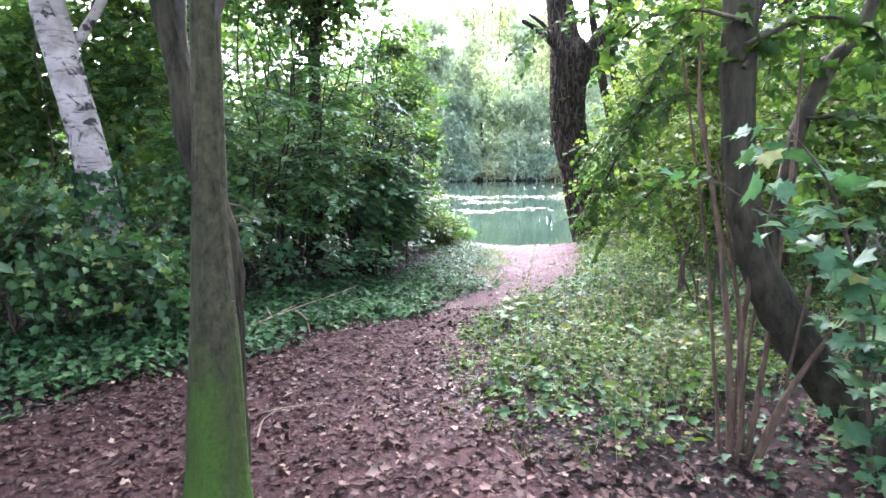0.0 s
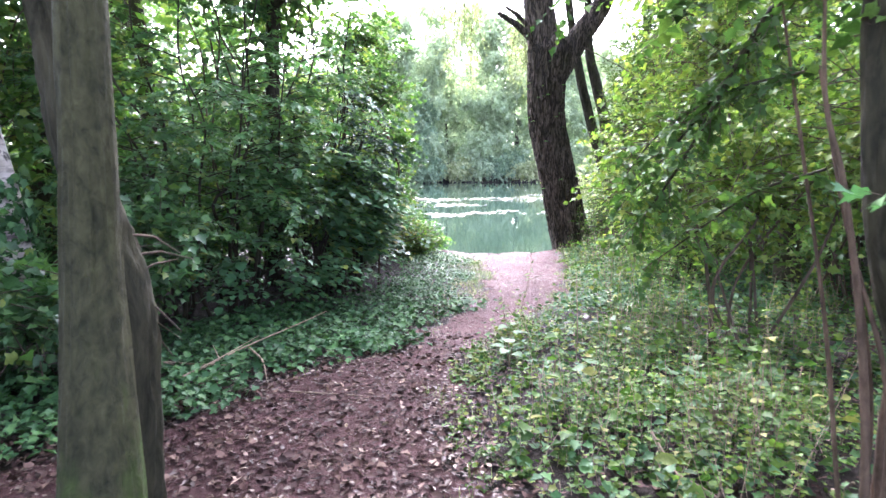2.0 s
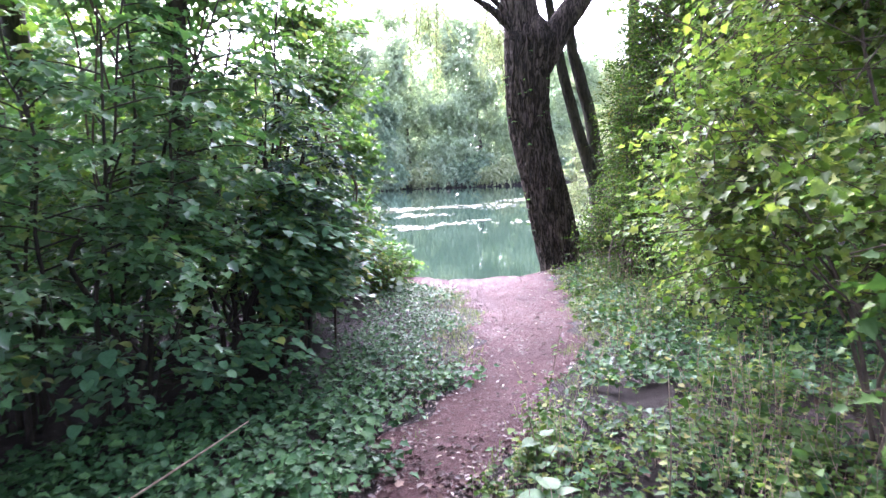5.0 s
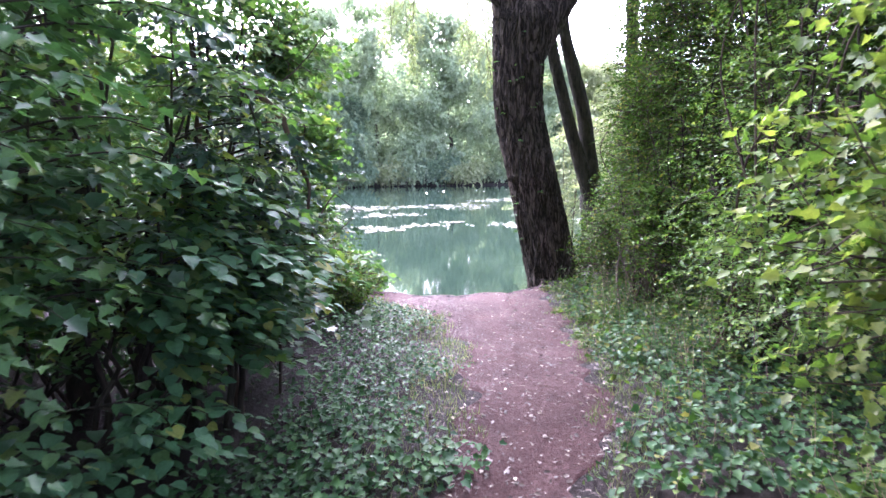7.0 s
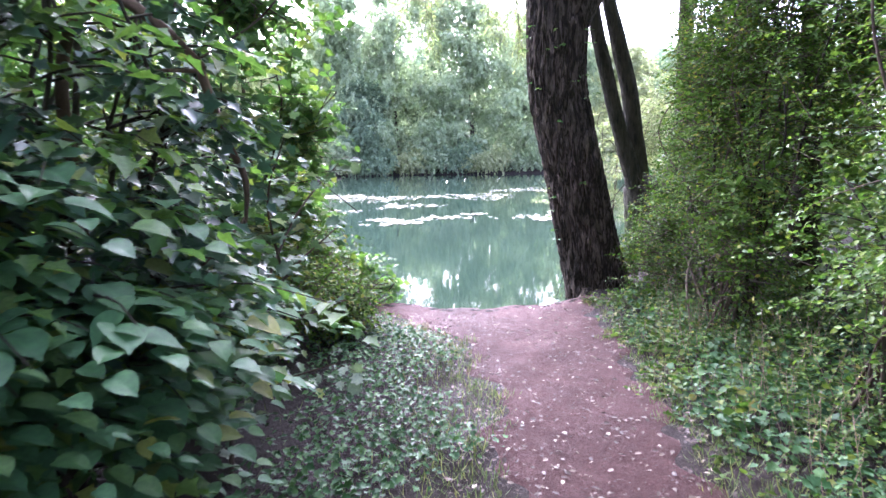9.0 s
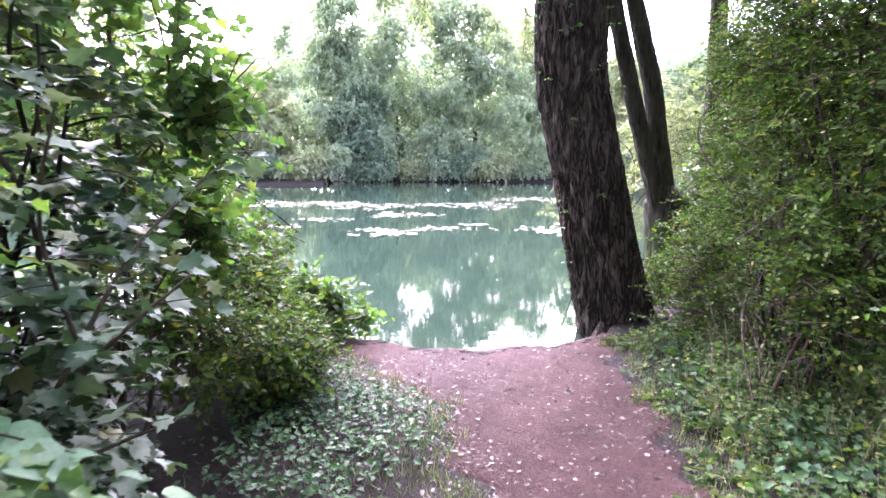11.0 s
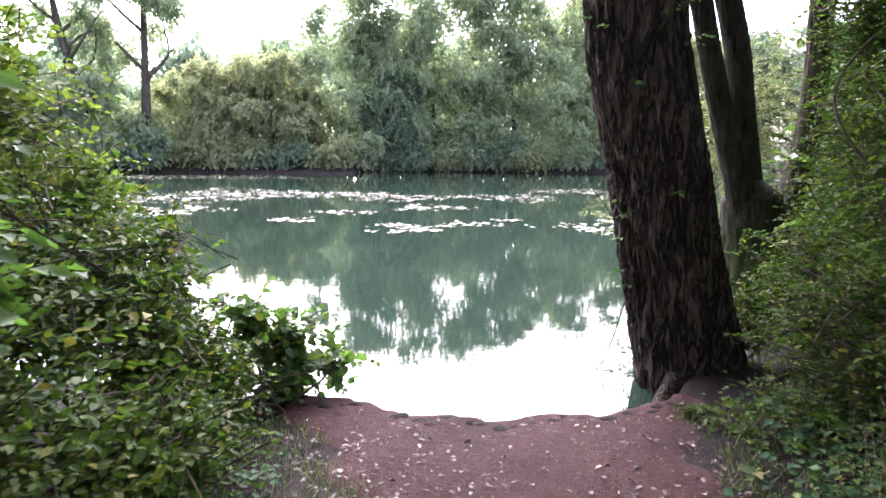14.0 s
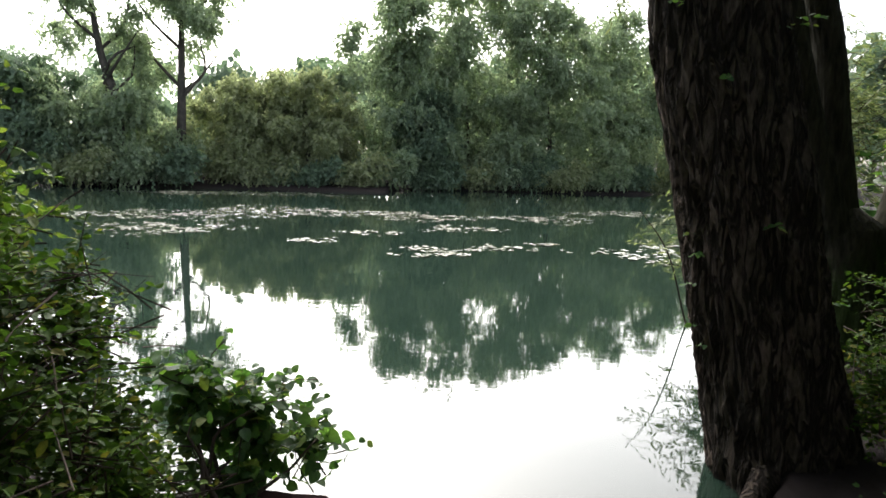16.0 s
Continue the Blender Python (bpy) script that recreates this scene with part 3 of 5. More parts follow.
def ivy_on(root, line, radii, z0, z1, n, seed, size=0.07):
    rng = np.random.default_rng(seed)
    p, r = smooth_line(line, radii, 0.05)
    ok = (p[:, 2] > z0) & (p[:, 2] < z1)
    p, r = p[ok], r[ok]
    k = rng.integers(len(p), size=n)
    a = rng.uniform(0, 2 * math.pi, n)
    out = np.stack([np.cos(a), np.sin(a), np.zeros(n)], 1)
    pos = p[k] + out * (r[k] + rng.uniform(0.0, 0.12, n) * (1 - 0.6 * (p[k][:, 2] - z0) / max(0.1, z1 - z0)))[:, None] + rnd(rng, n, 0.02)
    leaves_mesh("ivy", pos, np.array([0, 0, -1.0]) + rnd(rng, n, 0.5), out + rnd(rng, n, 0.35) + [0, 0, 0.3], size * rng.uniform(.6, 1.2, n), LOBE, LEAF_IVY, root)["kind"] = "stuff"


def mossy_tree():
    root = thing("tree", (-0.95, 2.65, gz(-0.95, 2.65)), "slender leaning tree with bright green moss on its foot", "tree")
    tube("trunk", [(-0.93, 2.5, -0.06), (-0.95, 2.56, 0.12), (-0.965, 2.64, 0.72), (-0.99, 2.72, 1.2), (-0.985, 2.74, 1.65), (-0.98, 2.76, 2.2), (-0.95, 2.78, 3.4), (-1.05, 2.85, 5.0), (-0.95, 3.0, 7.0)],
         [.14, .126, .098, .07, .059, .056, .05, .042, .02], BARK_MOSSY, root, sides=56, step=0.035, bark=0.008, freq=4.5, run=1.6, flare=0.2)
    tube("limb", [(-0.985, 2.74, 2.0), (-0.86, 2.8, 2.35), (-0.68, 3.0, 3.2), (-0.5, 3.4, 4.5)], [.028, .025, .02, .008], BARK_GREY, root, sides=10)
    crown(root, [((-1.2, 3.6, 6.3), (2.0, 1.8, 1.4))], LEAF_CANOPY, DIAMOND, 380, 10, 0.09, 0.5, 11)
    settle(root)


def forked_tree():
    root = thing("tree", (-1.02, 3.08, gz(-1.02, 3.08)), "thin leaning forked tree with shaggy mossy bark", "tree")
    tube("trunk", [(-1.05, 3.06, -0.06), (-1.05, 3.07, 0.4), (-1.045, 3.08, 0.8), (-1.045, 3.08, 1.05), (-1.1, 3.08, 1.3), (-1.19, 3.08, 1.6), (-1.23, 3.08, 1.95), (-1.3, 3.08, 2.3), (-1.45, 3.1, 3.2), (-1.4, 3.2, 5.2)],
         [.072, .062, .06, .06, .055, .052, .05, .048, .04, .02], BARK_DARK, root, sides=48, step=0.03, bark=0.016, freq=6, run=5.0, flare=0.1)
    tube("limb", [(-1.2, 3.08, 1.68), (-1.2, 3.09, 1.95), (-1.21, 3.1, 2.3), (-1.1, 3.3, 4.0)], [.032, .028, .026, .01], BARK_GREY, root, sides=12, step=0.08, bark=0.003)
    for k, (dx, dy, dz) in enumerate(((.12, .14, -.08), (.15, .16, -.03), (.1, .16, .04), (.13, .07, -.12), (.08, .12, -.15))):
        z = 1.3 - 0.07 * k
        tube("twig", [(-1.05, 3.08, z), (-1.05 + dx * .5, 3.08 + dy * .5, z + dz * .4 + .02), (-1.05 + dx, 3.08 + dy, z + dz)], [.006, .004, .0015], BARK_TWIG, root, sides=6, step=0.05)
    crown(root, [((-2.0, 3.9, 5.2), (1.4, 1.3, 1.1))], LEAF_CANOPY, DIAMOND, 230, 10, 0.09, 0.45, 12)
    settle(root)


def birch_tree():
    root = thing("birch_tree", (-2.9, 5.8, gz(-2.9, 5.8)), "leaning white birch with black scars and an ivy-clad foot", "tree")
    line = [(-2.88, 5.8, -0.05), (-2.97, 5.75, 0.6), (-3.05, 5.72, 1.25), (-3.12, 5.7, 1.7), (-3.37, 5.7, 2.87), (-3.7, 5.8, 4.4), (-3.8, 5.9, 7.0)]
    rad = [.19, .165, .148, .142, .135, .11, .05]
    tube("trunk", line, rad, BARK_BIRCH, root, sides=36, step=0.05, bark=0.006, freq=4, run=3.0)
    tube("limb", [(-3.3, 5.8, 2.4), (-2.95, 5.9, 3.0), (-2.6, 6.1, 4.2)], [.05, .04, .015], BARK_BIRCH, root, sides=12)
    ivy_on(root, line, rad, 0, 1.45, 1100, 5, 0.075)
    crown(root, [((-3.6, 6.0, 6.5), (2.2, 2.0, 2.0)), ((-2.6, 6.4, 4.6), (1.4, 1.4, 1.0))], LEAF_CANOPY, DIAMOND, 600, 10, 0.07, 0.5, 13, droop=0.5)
    settle(root)


def ivy_tree(x, y, r, lean, seed, label):
    root = thing("tree", (x, y, gz(x, y)), label, "tree")
    line = [(x, y, -0.05), (x + lean * 0.3, y, 1.2), (x + lean * 0.6, y, 2.8), (x + lean, y, 6.5)]
    rad = [r * 1.3, r, r * 0.9, r * 0.4]
    tube("trunk", line, rad, BARK_DARK, root, sides=20, step=0.12, bark=0.015)
    ivy_on(root, line, rad, 0, 3.6, 700, seed, 0.085)
    crown(root, [((x + lean, y, 6.4), (2.2, 2.2, 1.7)), ((x - 0.8, y + 0.6, 5.0), (1.5, 1.5, 1.0))], LEAF_CANOPY, DIAMOND, 450, 10, 0.1, 0.5, seed + 40)
    settle(root)


def crooked_tree():
    root = thing("tree", (2.15, 3.15, gz(2.15, 3.15)), "dark crooked tree leaning out of the leaf litter", "tree")
    tube("trunk", [(2.3, 3.06, -0.1), (2.13, 3.03, 0.12), (1.96, 3.0, 0.32), (1.755, 3.0, 0.58), (1.585, 3.0, 0.83), (1.455, 3.0, 1.1), (1.375, 3.0, 1.47), (1.345, 3.0, 1.8), (1.33, 3.0, 2.3), (1.3, 3.0, 3.4), (1.2, 3.1, 5.0), (1.4, 3.3, 7.0)],
         [.125, .112, .098, .09, .088, .07, .066, .068, .07, .06, .05, .02], BARK_DARK, root, sides=48, step=0.04, bark=0.01, freq=4, run=2.5, flare=0.2)
    tube("limb", [(1.53, 3.02, 0.88), (1.57, 3.05, 1.11), (1.65, 3.1, 1.45), (1.7, 3.1, 1.7), (1.82, 3.1, 1.96), (2.0, 3.1, 2.3), (2.4, 3.2, 4.0)], [.05, .042, .036, .032, .03, .026, .012], BARK_DARK, root, sides=18, step=0.06, bark=0.006)
    tube("limb", [(1.33, 3.0, 1.95), (1.42, 3.0, 2.25), (1.7, 3.2, 2.9)], [.035, .03, .015], BARK_DARK, root, sides=12)
    over_lines = [([(1.7, 3.05, 1.9), (1.85, 3.2, 2.0), (2.1, 3.4, 2.0), (2.4, 3.5, 1.8)], [.012, .01, .007, .003]), ([(1.3, 2.86, 1.9), (1.5, 3.1, 2.1), (1.7, 3.4, 2.1), (1.8, 3.7, 1.9)], [.012, .01, .007, .003]),
                  ([(1.3, 2.86, 2.0), (1.55, 2.8, 2.1), (1.8, 2.8, 2.05), (2.0, 2.8, 1.85)], [.012, .009, .006, .003]), ([(1.29, 2.86, 2.1), (1.15, 3.1, 2.2), (1.0, 3.4, 2.2), (0.9, 3.8, 2.05)], [.012, .009, .006, .003]),
                  ([(1.95, 3.1, 2.4), (2.2, 3.4, 2.4), (2.5, 3.8, 2.2), (2.6, 4.2, 2.0)], [.012, .009, .006, .003]), ([(1.68, 3.04, 1.7), (1.95, 3.0, 1.7), (2.2, 2.95, 1.5), (2.3, 2.95, 1.3)], [.01, .008, .006, .003]),
                  ([(1.65, 3.03, 1.6), (1.8, 3.3, 1.6), (2.0, 3.5, 1.45), (2.2, 3.7, 1.2)], [.01, .008, .006, .003])]
    for pts, rad in over_lines:
        tube("branch", pts, rad, BARK_DARK, root, sides=7, step=0.08)
    leafy_branches(root, over_lines, 0.05, 8, 0.075, 0.26, LOBE, LEAF_OVERHANG_SHADED, 94, 0.5)
    crown(root, [((1.6, 3.6, 5.8), (2.2, 2.2, 1.6)), ((2.6, 4.2, 4.6), (1.6, 1.6, 1.1))], LEAF_CANOPY, DIAMOND, 650, 10, 0.09, 0.5, 15)
    settle(root)


def furrowed_willow():
    root = thing("willow_tree", (3.3, 14.7, gz(3.3, 14.7)), "old leaning willow with deeply furrowed dark bark", "tree")
    tube("trunk", [(3.52, 14.72, -0.8), (3.43, 14.7, -0.3), (3.28, 14.7, 0.3), (3.08, 14.7, 1.2), (2.92, 14.7, 1.85), (2.8, 14.7, 2.5), (2.78, 14.7, 3.2), (2.83, 14.7, 3.8), (2.85, 14.7, 4.1)],
         [.45, .41, .38, .365, .355, .35, .38, .42, .32], BARK_WILLOW, root, sides=220, step=0.034, bark=0.036, freq=8.5, run=3.2, flare=0.5)
    tube("limb", [(2.78, 14.7, 3.2), (2.68, 14.7, 4.2), (2.54, 14.65, 5.2), (2.5, 14.5, 7.0), (2.2, 14.3, 9.0)], [.3, .31, .27, .18, .07], BARK_WILLOW, root, sides=90, step=0.05, bark=0.022, freq=6.5, run=3.0)
    tube("limb", [(2.88, 14.7, 3.1), (3.45, 14.75, 4.1), (3.95, 14.8, 4.8), (4.5, 15.0, 6.0), (5.3, 15.3, 8.0)], [.22, .22, .19, .15, .06], BARK_WILLOW, root, sides=72, step=0.05, bark=0.018, freq=5.5, run=3.0)
    tube("branch_stub", [(2.5, 14.6, 4.0), (2.1, 14.45, 4.3), (1.72, 14.35, 4.5)], [.085, .06, .04], BARK_WILLOW, root, sides=14, step=0.06, bark=0.006)
    tube("branch_stub", [(2.45, 14.6, 4.2), (2.12, 14.5, 4.5), (1.86, 14.45, 4.66)], [.05, .04, .025], BARK_WILLOW, root, sides=12, step=0.06, bark=0.004)
    tube("root", [(3.3, 14.5, -0.2), (3.1, 14.3, -0.34), (2.9, 14.1, -0.46), (2.75, 13.95, -0.6)], [.1, .07, .05, .03], BARK_WILLOW, root, sides=20, step=0.05, bark=0.012)
    # Crown spread out over the bank to keep direct sun off the path.
    crown(root, [((2.0, 15.0, 7.6), (3.4, 3.0, 2.0)), ((4.6, 15.0, 8.0), (2.6, 2.6, 2.0)), ((1.0, 16.6, 6.6), (3.0, 1.8, 1.4)), ((-1.6, 16.4, 7.2), (2.4, 1.8, 1.4))], LEAF_WILLOW, SLIM, 2600, 14, 0.13, 0.9, 16, droop=0.9, hang=0.5)
    rng = np.random.default_rng(77)
    strands = []
    for k in range(20):
        x, y = rng.uniform(0.6, 3.4), rng.uniform(16.0, 18.5)
        z, low = rng.uniform(5.6, 6.6), rng.uniform(3.2, 5.0)
        pts = [(2.2, 14.4, 6.6), ((2.2 + x) / 2, (14.4 + y) / 2, 6.9), (x, y, z), (x - 0.1, y + 0.3, (z + low) / 2), (x - 0.05 + rng.normal(0, 0.1), y + 0.35, low)]
        tube("hanging_branch", pts, [.03, .022, .012, .006, .002], BARK_TWIG, root, sides=5, step=0.2)
        strands.append((pts[2:], [.012, .006, .002]))
    leafy_branches(root, strands, 0.06, 8, 0.12, 0.28, SLIM, LEAF_WILLOW, 78, 0.8, 0.8)
    # sprouts on the bark
    n = 26
    a = rng.uniform(math.pi, 2 * math.pi, n)
    zz = rng.uniform(0.3, 3.6, n)
    cx = np.interp(zz, [0.3, 1.1, 1.9, 2.6, 3.6], [3.28, 3.1, 2.92, 2.8, 2.8])
    tips = np.stack([cx + 0.52 * np.cos(a), 14.7 + 0.52 * np.sin(a), zz], 1)
    p, ax, nm, s = sprays(rng, tips, np.stack([np.cos(a), np.sin(a), 0.2 + 0 * a], 1), 6, 0.16, 0.05)
    leaves_mesh("regrowth", p, ax, nm, s, OVATE, LEAF_MAPLE, root)["kind"] = "stuff"
    settle(root)


def many_stemmed_willow():
    root = thing("willow_tree", (5.0, 16.6, gz(5.0, 16.6)), "mossy willow with three stems from one low fork", "tree")
    tube("trunk", [(5.12, 16.6, -0.6), (5.05, 16.6, 0.1), (4.98, 16.6, 0.6), (4.92, 16.6, 1.0)], [.42, .36, .33, .3], BARK_WILLOW_MOSS, root, sides=90, step=0.05, bark=0.02, freq=6.5, run=3.0, flare=0.3)
    tube("limb", [(4.92, 16.55, 0.5), (4.68, 16.5, 1.2), (4.38, 16.45, 2.05), (4.12, 16.4, 2.9), (3.9, 16.4, 3.8), (3.6, 16.3, 5.4), (3.5, 16.0, 7.5)], [.17, .13, .11, .1, .09, .07, .03], BARK_WILLOW_MOSS, root, sides=60, step=0.06, bark=0.015, freq=5.5, run=3.0)
    tube("limb", [(5.0, 16.62, 0.5), (4.88, 16.65, 1.1), (4.75, 16.65, 1.9), (4.64, 16.65, 2.6), (4.42, 16.65, 3.4), (4.2, 16.7, 4.6), (4.2, 16.8, 8.0)], [.2, .16, .135, .125, .115, .09, .04], BARK_WILLOW_MOSS, root, sides=60, step=0.06, bark=0.015, freq=5.5, run=3.0)
    tube("limb", [(5.1, 16.65, 0.4), (5.5, 16.8, 1.0), (5.72, 16.9, 2.0), (5.78, 17.0, 3.4), (5.75, 17.0, 5.0), (5.9, 17.1, 8.0)], [.18, .15, .13, .12, .1, .05], BARK_DARK, root, sides=60, step=0.06, bark=0.015, freq=5.5, run=3.0)
    crown(root, [((4.6, 17.0, 7.6), (3.2, 2.6, 2.2)), ((6.8, 17.0, 6.6), (2.4, 2.4, 2.0))], LEAF_WILLOW, SLIM, 1100, 12, 0.12, 0.8, 17, droop=0.7, hang=0.4)
    settle(root)


mossy_tree()
forked_tree()
birch_tree()
ivy_tree(-5.5, 8.0, 0.16, -0.3, 21, "dark ivy-clad trunk deep in the wood")
ivy_tree(-4.7, 9.2, 0.12, 0.2, 22, "dark thin trunk among the undergrowth")
crooked_tree()
furrowed_willow()
many_stemmed_willow()

# ---- Shrubs left of the path ----
# the open hollow under the overhanging leaves
def over(z0):
    return lambda p: p[:, 2] > z0 + 0.25 * np.sin(3 * p[:, 0] + 2 * p[:, 1])


# BARK_TWIG in darker tones: shade among the bushes put into the stem colour.
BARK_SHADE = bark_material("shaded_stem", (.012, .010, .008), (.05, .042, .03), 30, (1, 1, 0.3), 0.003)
# Darker leaves than the next maple: this bush's shade put into colour.
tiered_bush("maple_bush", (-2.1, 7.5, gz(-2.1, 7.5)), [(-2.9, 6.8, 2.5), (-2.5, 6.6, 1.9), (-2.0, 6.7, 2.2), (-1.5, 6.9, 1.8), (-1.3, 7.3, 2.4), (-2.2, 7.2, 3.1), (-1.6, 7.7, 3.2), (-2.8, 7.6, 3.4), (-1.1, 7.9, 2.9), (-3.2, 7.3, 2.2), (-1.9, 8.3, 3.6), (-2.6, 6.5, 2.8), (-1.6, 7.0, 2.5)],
            LEAF_DARK, LOBE, "dense maple bush with layered leaves in shaded dark green", seed=31, size=0.085, boughs=15, reach=0.85, low=0.35, bark=BARK_SHADE)
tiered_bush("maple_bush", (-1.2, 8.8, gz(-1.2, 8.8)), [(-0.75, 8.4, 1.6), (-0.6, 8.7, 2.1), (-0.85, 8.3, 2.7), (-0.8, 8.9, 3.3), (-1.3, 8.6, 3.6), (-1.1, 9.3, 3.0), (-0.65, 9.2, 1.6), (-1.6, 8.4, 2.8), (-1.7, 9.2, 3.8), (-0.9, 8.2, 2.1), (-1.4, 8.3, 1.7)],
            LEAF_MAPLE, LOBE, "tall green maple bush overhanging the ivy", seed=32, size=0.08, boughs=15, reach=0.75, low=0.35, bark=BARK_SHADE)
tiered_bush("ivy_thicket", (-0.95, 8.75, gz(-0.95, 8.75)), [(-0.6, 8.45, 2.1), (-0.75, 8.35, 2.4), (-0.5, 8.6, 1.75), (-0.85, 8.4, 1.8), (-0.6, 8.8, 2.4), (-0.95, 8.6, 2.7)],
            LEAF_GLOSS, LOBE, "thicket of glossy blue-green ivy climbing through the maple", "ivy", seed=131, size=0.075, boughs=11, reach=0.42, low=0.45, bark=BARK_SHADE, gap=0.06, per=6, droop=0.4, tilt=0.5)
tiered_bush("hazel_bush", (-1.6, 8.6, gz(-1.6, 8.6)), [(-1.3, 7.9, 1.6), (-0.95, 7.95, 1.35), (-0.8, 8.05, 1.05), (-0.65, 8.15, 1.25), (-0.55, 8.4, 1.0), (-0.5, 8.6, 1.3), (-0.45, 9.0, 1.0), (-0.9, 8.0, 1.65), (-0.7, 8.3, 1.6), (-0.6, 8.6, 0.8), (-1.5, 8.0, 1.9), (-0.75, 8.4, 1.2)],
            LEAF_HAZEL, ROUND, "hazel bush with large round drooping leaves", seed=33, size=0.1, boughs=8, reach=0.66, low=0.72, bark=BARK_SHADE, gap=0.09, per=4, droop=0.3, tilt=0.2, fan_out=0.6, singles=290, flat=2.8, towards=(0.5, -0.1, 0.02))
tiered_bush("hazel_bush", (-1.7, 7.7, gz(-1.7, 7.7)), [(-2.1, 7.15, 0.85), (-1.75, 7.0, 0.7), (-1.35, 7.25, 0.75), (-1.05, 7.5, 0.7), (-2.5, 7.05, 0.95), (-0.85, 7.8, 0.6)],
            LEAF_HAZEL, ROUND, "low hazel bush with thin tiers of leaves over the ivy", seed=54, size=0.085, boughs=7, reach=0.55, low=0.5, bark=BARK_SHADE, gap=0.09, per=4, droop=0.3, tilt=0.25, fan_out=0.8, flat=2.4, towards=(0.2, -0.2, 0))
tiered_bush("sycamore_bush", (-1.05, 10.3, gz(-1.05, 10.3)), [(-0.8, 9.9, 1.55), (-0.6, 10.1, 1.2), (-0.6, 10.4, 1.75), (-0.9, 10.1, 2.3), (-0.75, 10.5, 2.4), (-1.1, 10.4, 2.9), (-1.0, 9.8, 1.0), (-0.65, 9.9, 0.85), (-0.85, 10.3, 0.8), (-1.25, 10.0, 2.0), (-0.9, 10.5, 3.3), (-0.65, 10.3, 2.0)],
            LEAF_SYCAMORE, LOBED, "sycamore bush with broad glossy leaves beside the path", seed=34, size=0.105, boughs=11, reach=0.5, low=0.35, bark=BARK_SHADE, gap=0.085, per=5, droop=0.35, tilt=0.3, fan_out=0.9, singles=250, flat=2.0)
shrub("maple_bush", (-0.85, 11.0, gz(-0.85, 11.0)), [((-0.3, 11.0, 1.85), (0.5, 0.5, 0.5)), ((-0.6, 10.8, 2.6), (0.75, 0.6, 0.65)), ((-0.4, 11.4, 1.2), (0.45, 0.5, 0.5)), ((-0.9, 11.2, 3.4), (0.8, 0.7, 0.6))],
      LEAF_MAPLE, LOBE, "maple bush leaning over the path with backlit leaves", n=620, per=7, size=0.085, length=0.35, stems=8, seed=46, depth=0.8)
shrub("bramble_bush", (-0.7, 12.2, gz(-0.7, 12.2)), [((-0.6, 11.8, 0.55), (0.85, 0.8, 0.65)), ((-0.8, 12.8, 0.8), (0.8, 0.9, 0.75)), ((-0.9, 13.5, 0.75), (0.75, 0.5, 0.75)), ((-0.15, 12.3, 0.2), (0.4, 0.8, 0.4)), ((-0.5, 13.6, 0.25), (0.5, 0.35, 0.4)), ((-0.3, 13.0, 0.45), (0.42, 0.5, 0.5)), ((-0.45, 13.6, 0.75), (0.42, 0.35, 0.5)), ((-0.25, 13.65, 0.2), (0.35, 0.3, 0.35)), ((0.05, 12.2, 0.2), (0.42, 0.7, 0.42)), ((0.0, 13.2, 0.15), (0.3, 0.4, 0.35))],
      LEAF_HEDGE, OVAL, "tangled bramble bush at the water's edge", n=2900, per=8, size=0.056, length=0.3, stems=10, seed=35, depth=0.7)
# Lime leaf colour stands in for light shining through this bush.
shrub("bank_bush", (-1.6, 13.6, gz(-1.6, 13.6)), [((-1.4, 13.6, 1.6), (0.8, 0.6, 0.9)), ((-2.2, 13.4, 2.4), (1.2, 0.9, 1.5)), ((-1.0, 13.9, 1.2), (0.5, 0.4, 0.4))],
      LEAF_LIME, OVAL, "leafy bush on the pond bank, coloured a backlit yellow-green, with arching shoots", n=1500, per=9, size=0.07, length=0.4, stems=10, seed=36, depth=0.75)
shrub("waterside_sapling", (0.15, 13.75, gz(0.15, 13.7)), [((0.2, 14.15, 0.08), (0.4, 0.3, 0.38)), ((0.5, 14.3, -0.08), (0.32, 0.25, 0.22)), ((-0.05, 14.0, 0.3), (0.3, 0.25, 0.32)), ((0.15, 13.9, -0.1), (0.42, 0.22, 0.18))],
      LEAF_MAPLE, ROUND, "young sapling with shiny broad leaves over the water", "sapling", n=250, per=6, size=0.075, length=0.22, stems=7, seed=37, depth=0.8, singles=200)
shrub("maple_bush", (-3.4, 5.0, gz(-3.4, 5.0)), [((-3.4, 5.0, 0.9), (0.9, 0.8, 0.7)), ((-2.6, 5.2, 0.6), (0.8, 0.6, 0.45)), ((-2.3, 6.2, 0.9), (0.7, 0.6, 0.6))],
      LEAF_DARK, LOBE, "low maple bush at the foot of the birch", n=700, per=7, size=0.10, length=0.4, stems=7, seed=38, depth=0.7)
shrub("maple_bush", (-4.6, 6.6, gz(-4.6, 6.6)), [((-4.4, 6.8, 2.2), (1.4, 1.2, 1.8)), ((-3.6, 7.6, 2.8), (1.4, 1.2, 1.6)), ((-5.0, 6.0, 1.2), (1.0, 1.0, 0.9)), ((-3.6, 7.0, 4.2), (1.5, 1.2, 1.0))],
      LEAF_MAPLE, LOBE, "broad maple bush behind the birch", n=1300, per=8, size=0.11, length=0.5, stems=10, seed=39, depth=0.75)
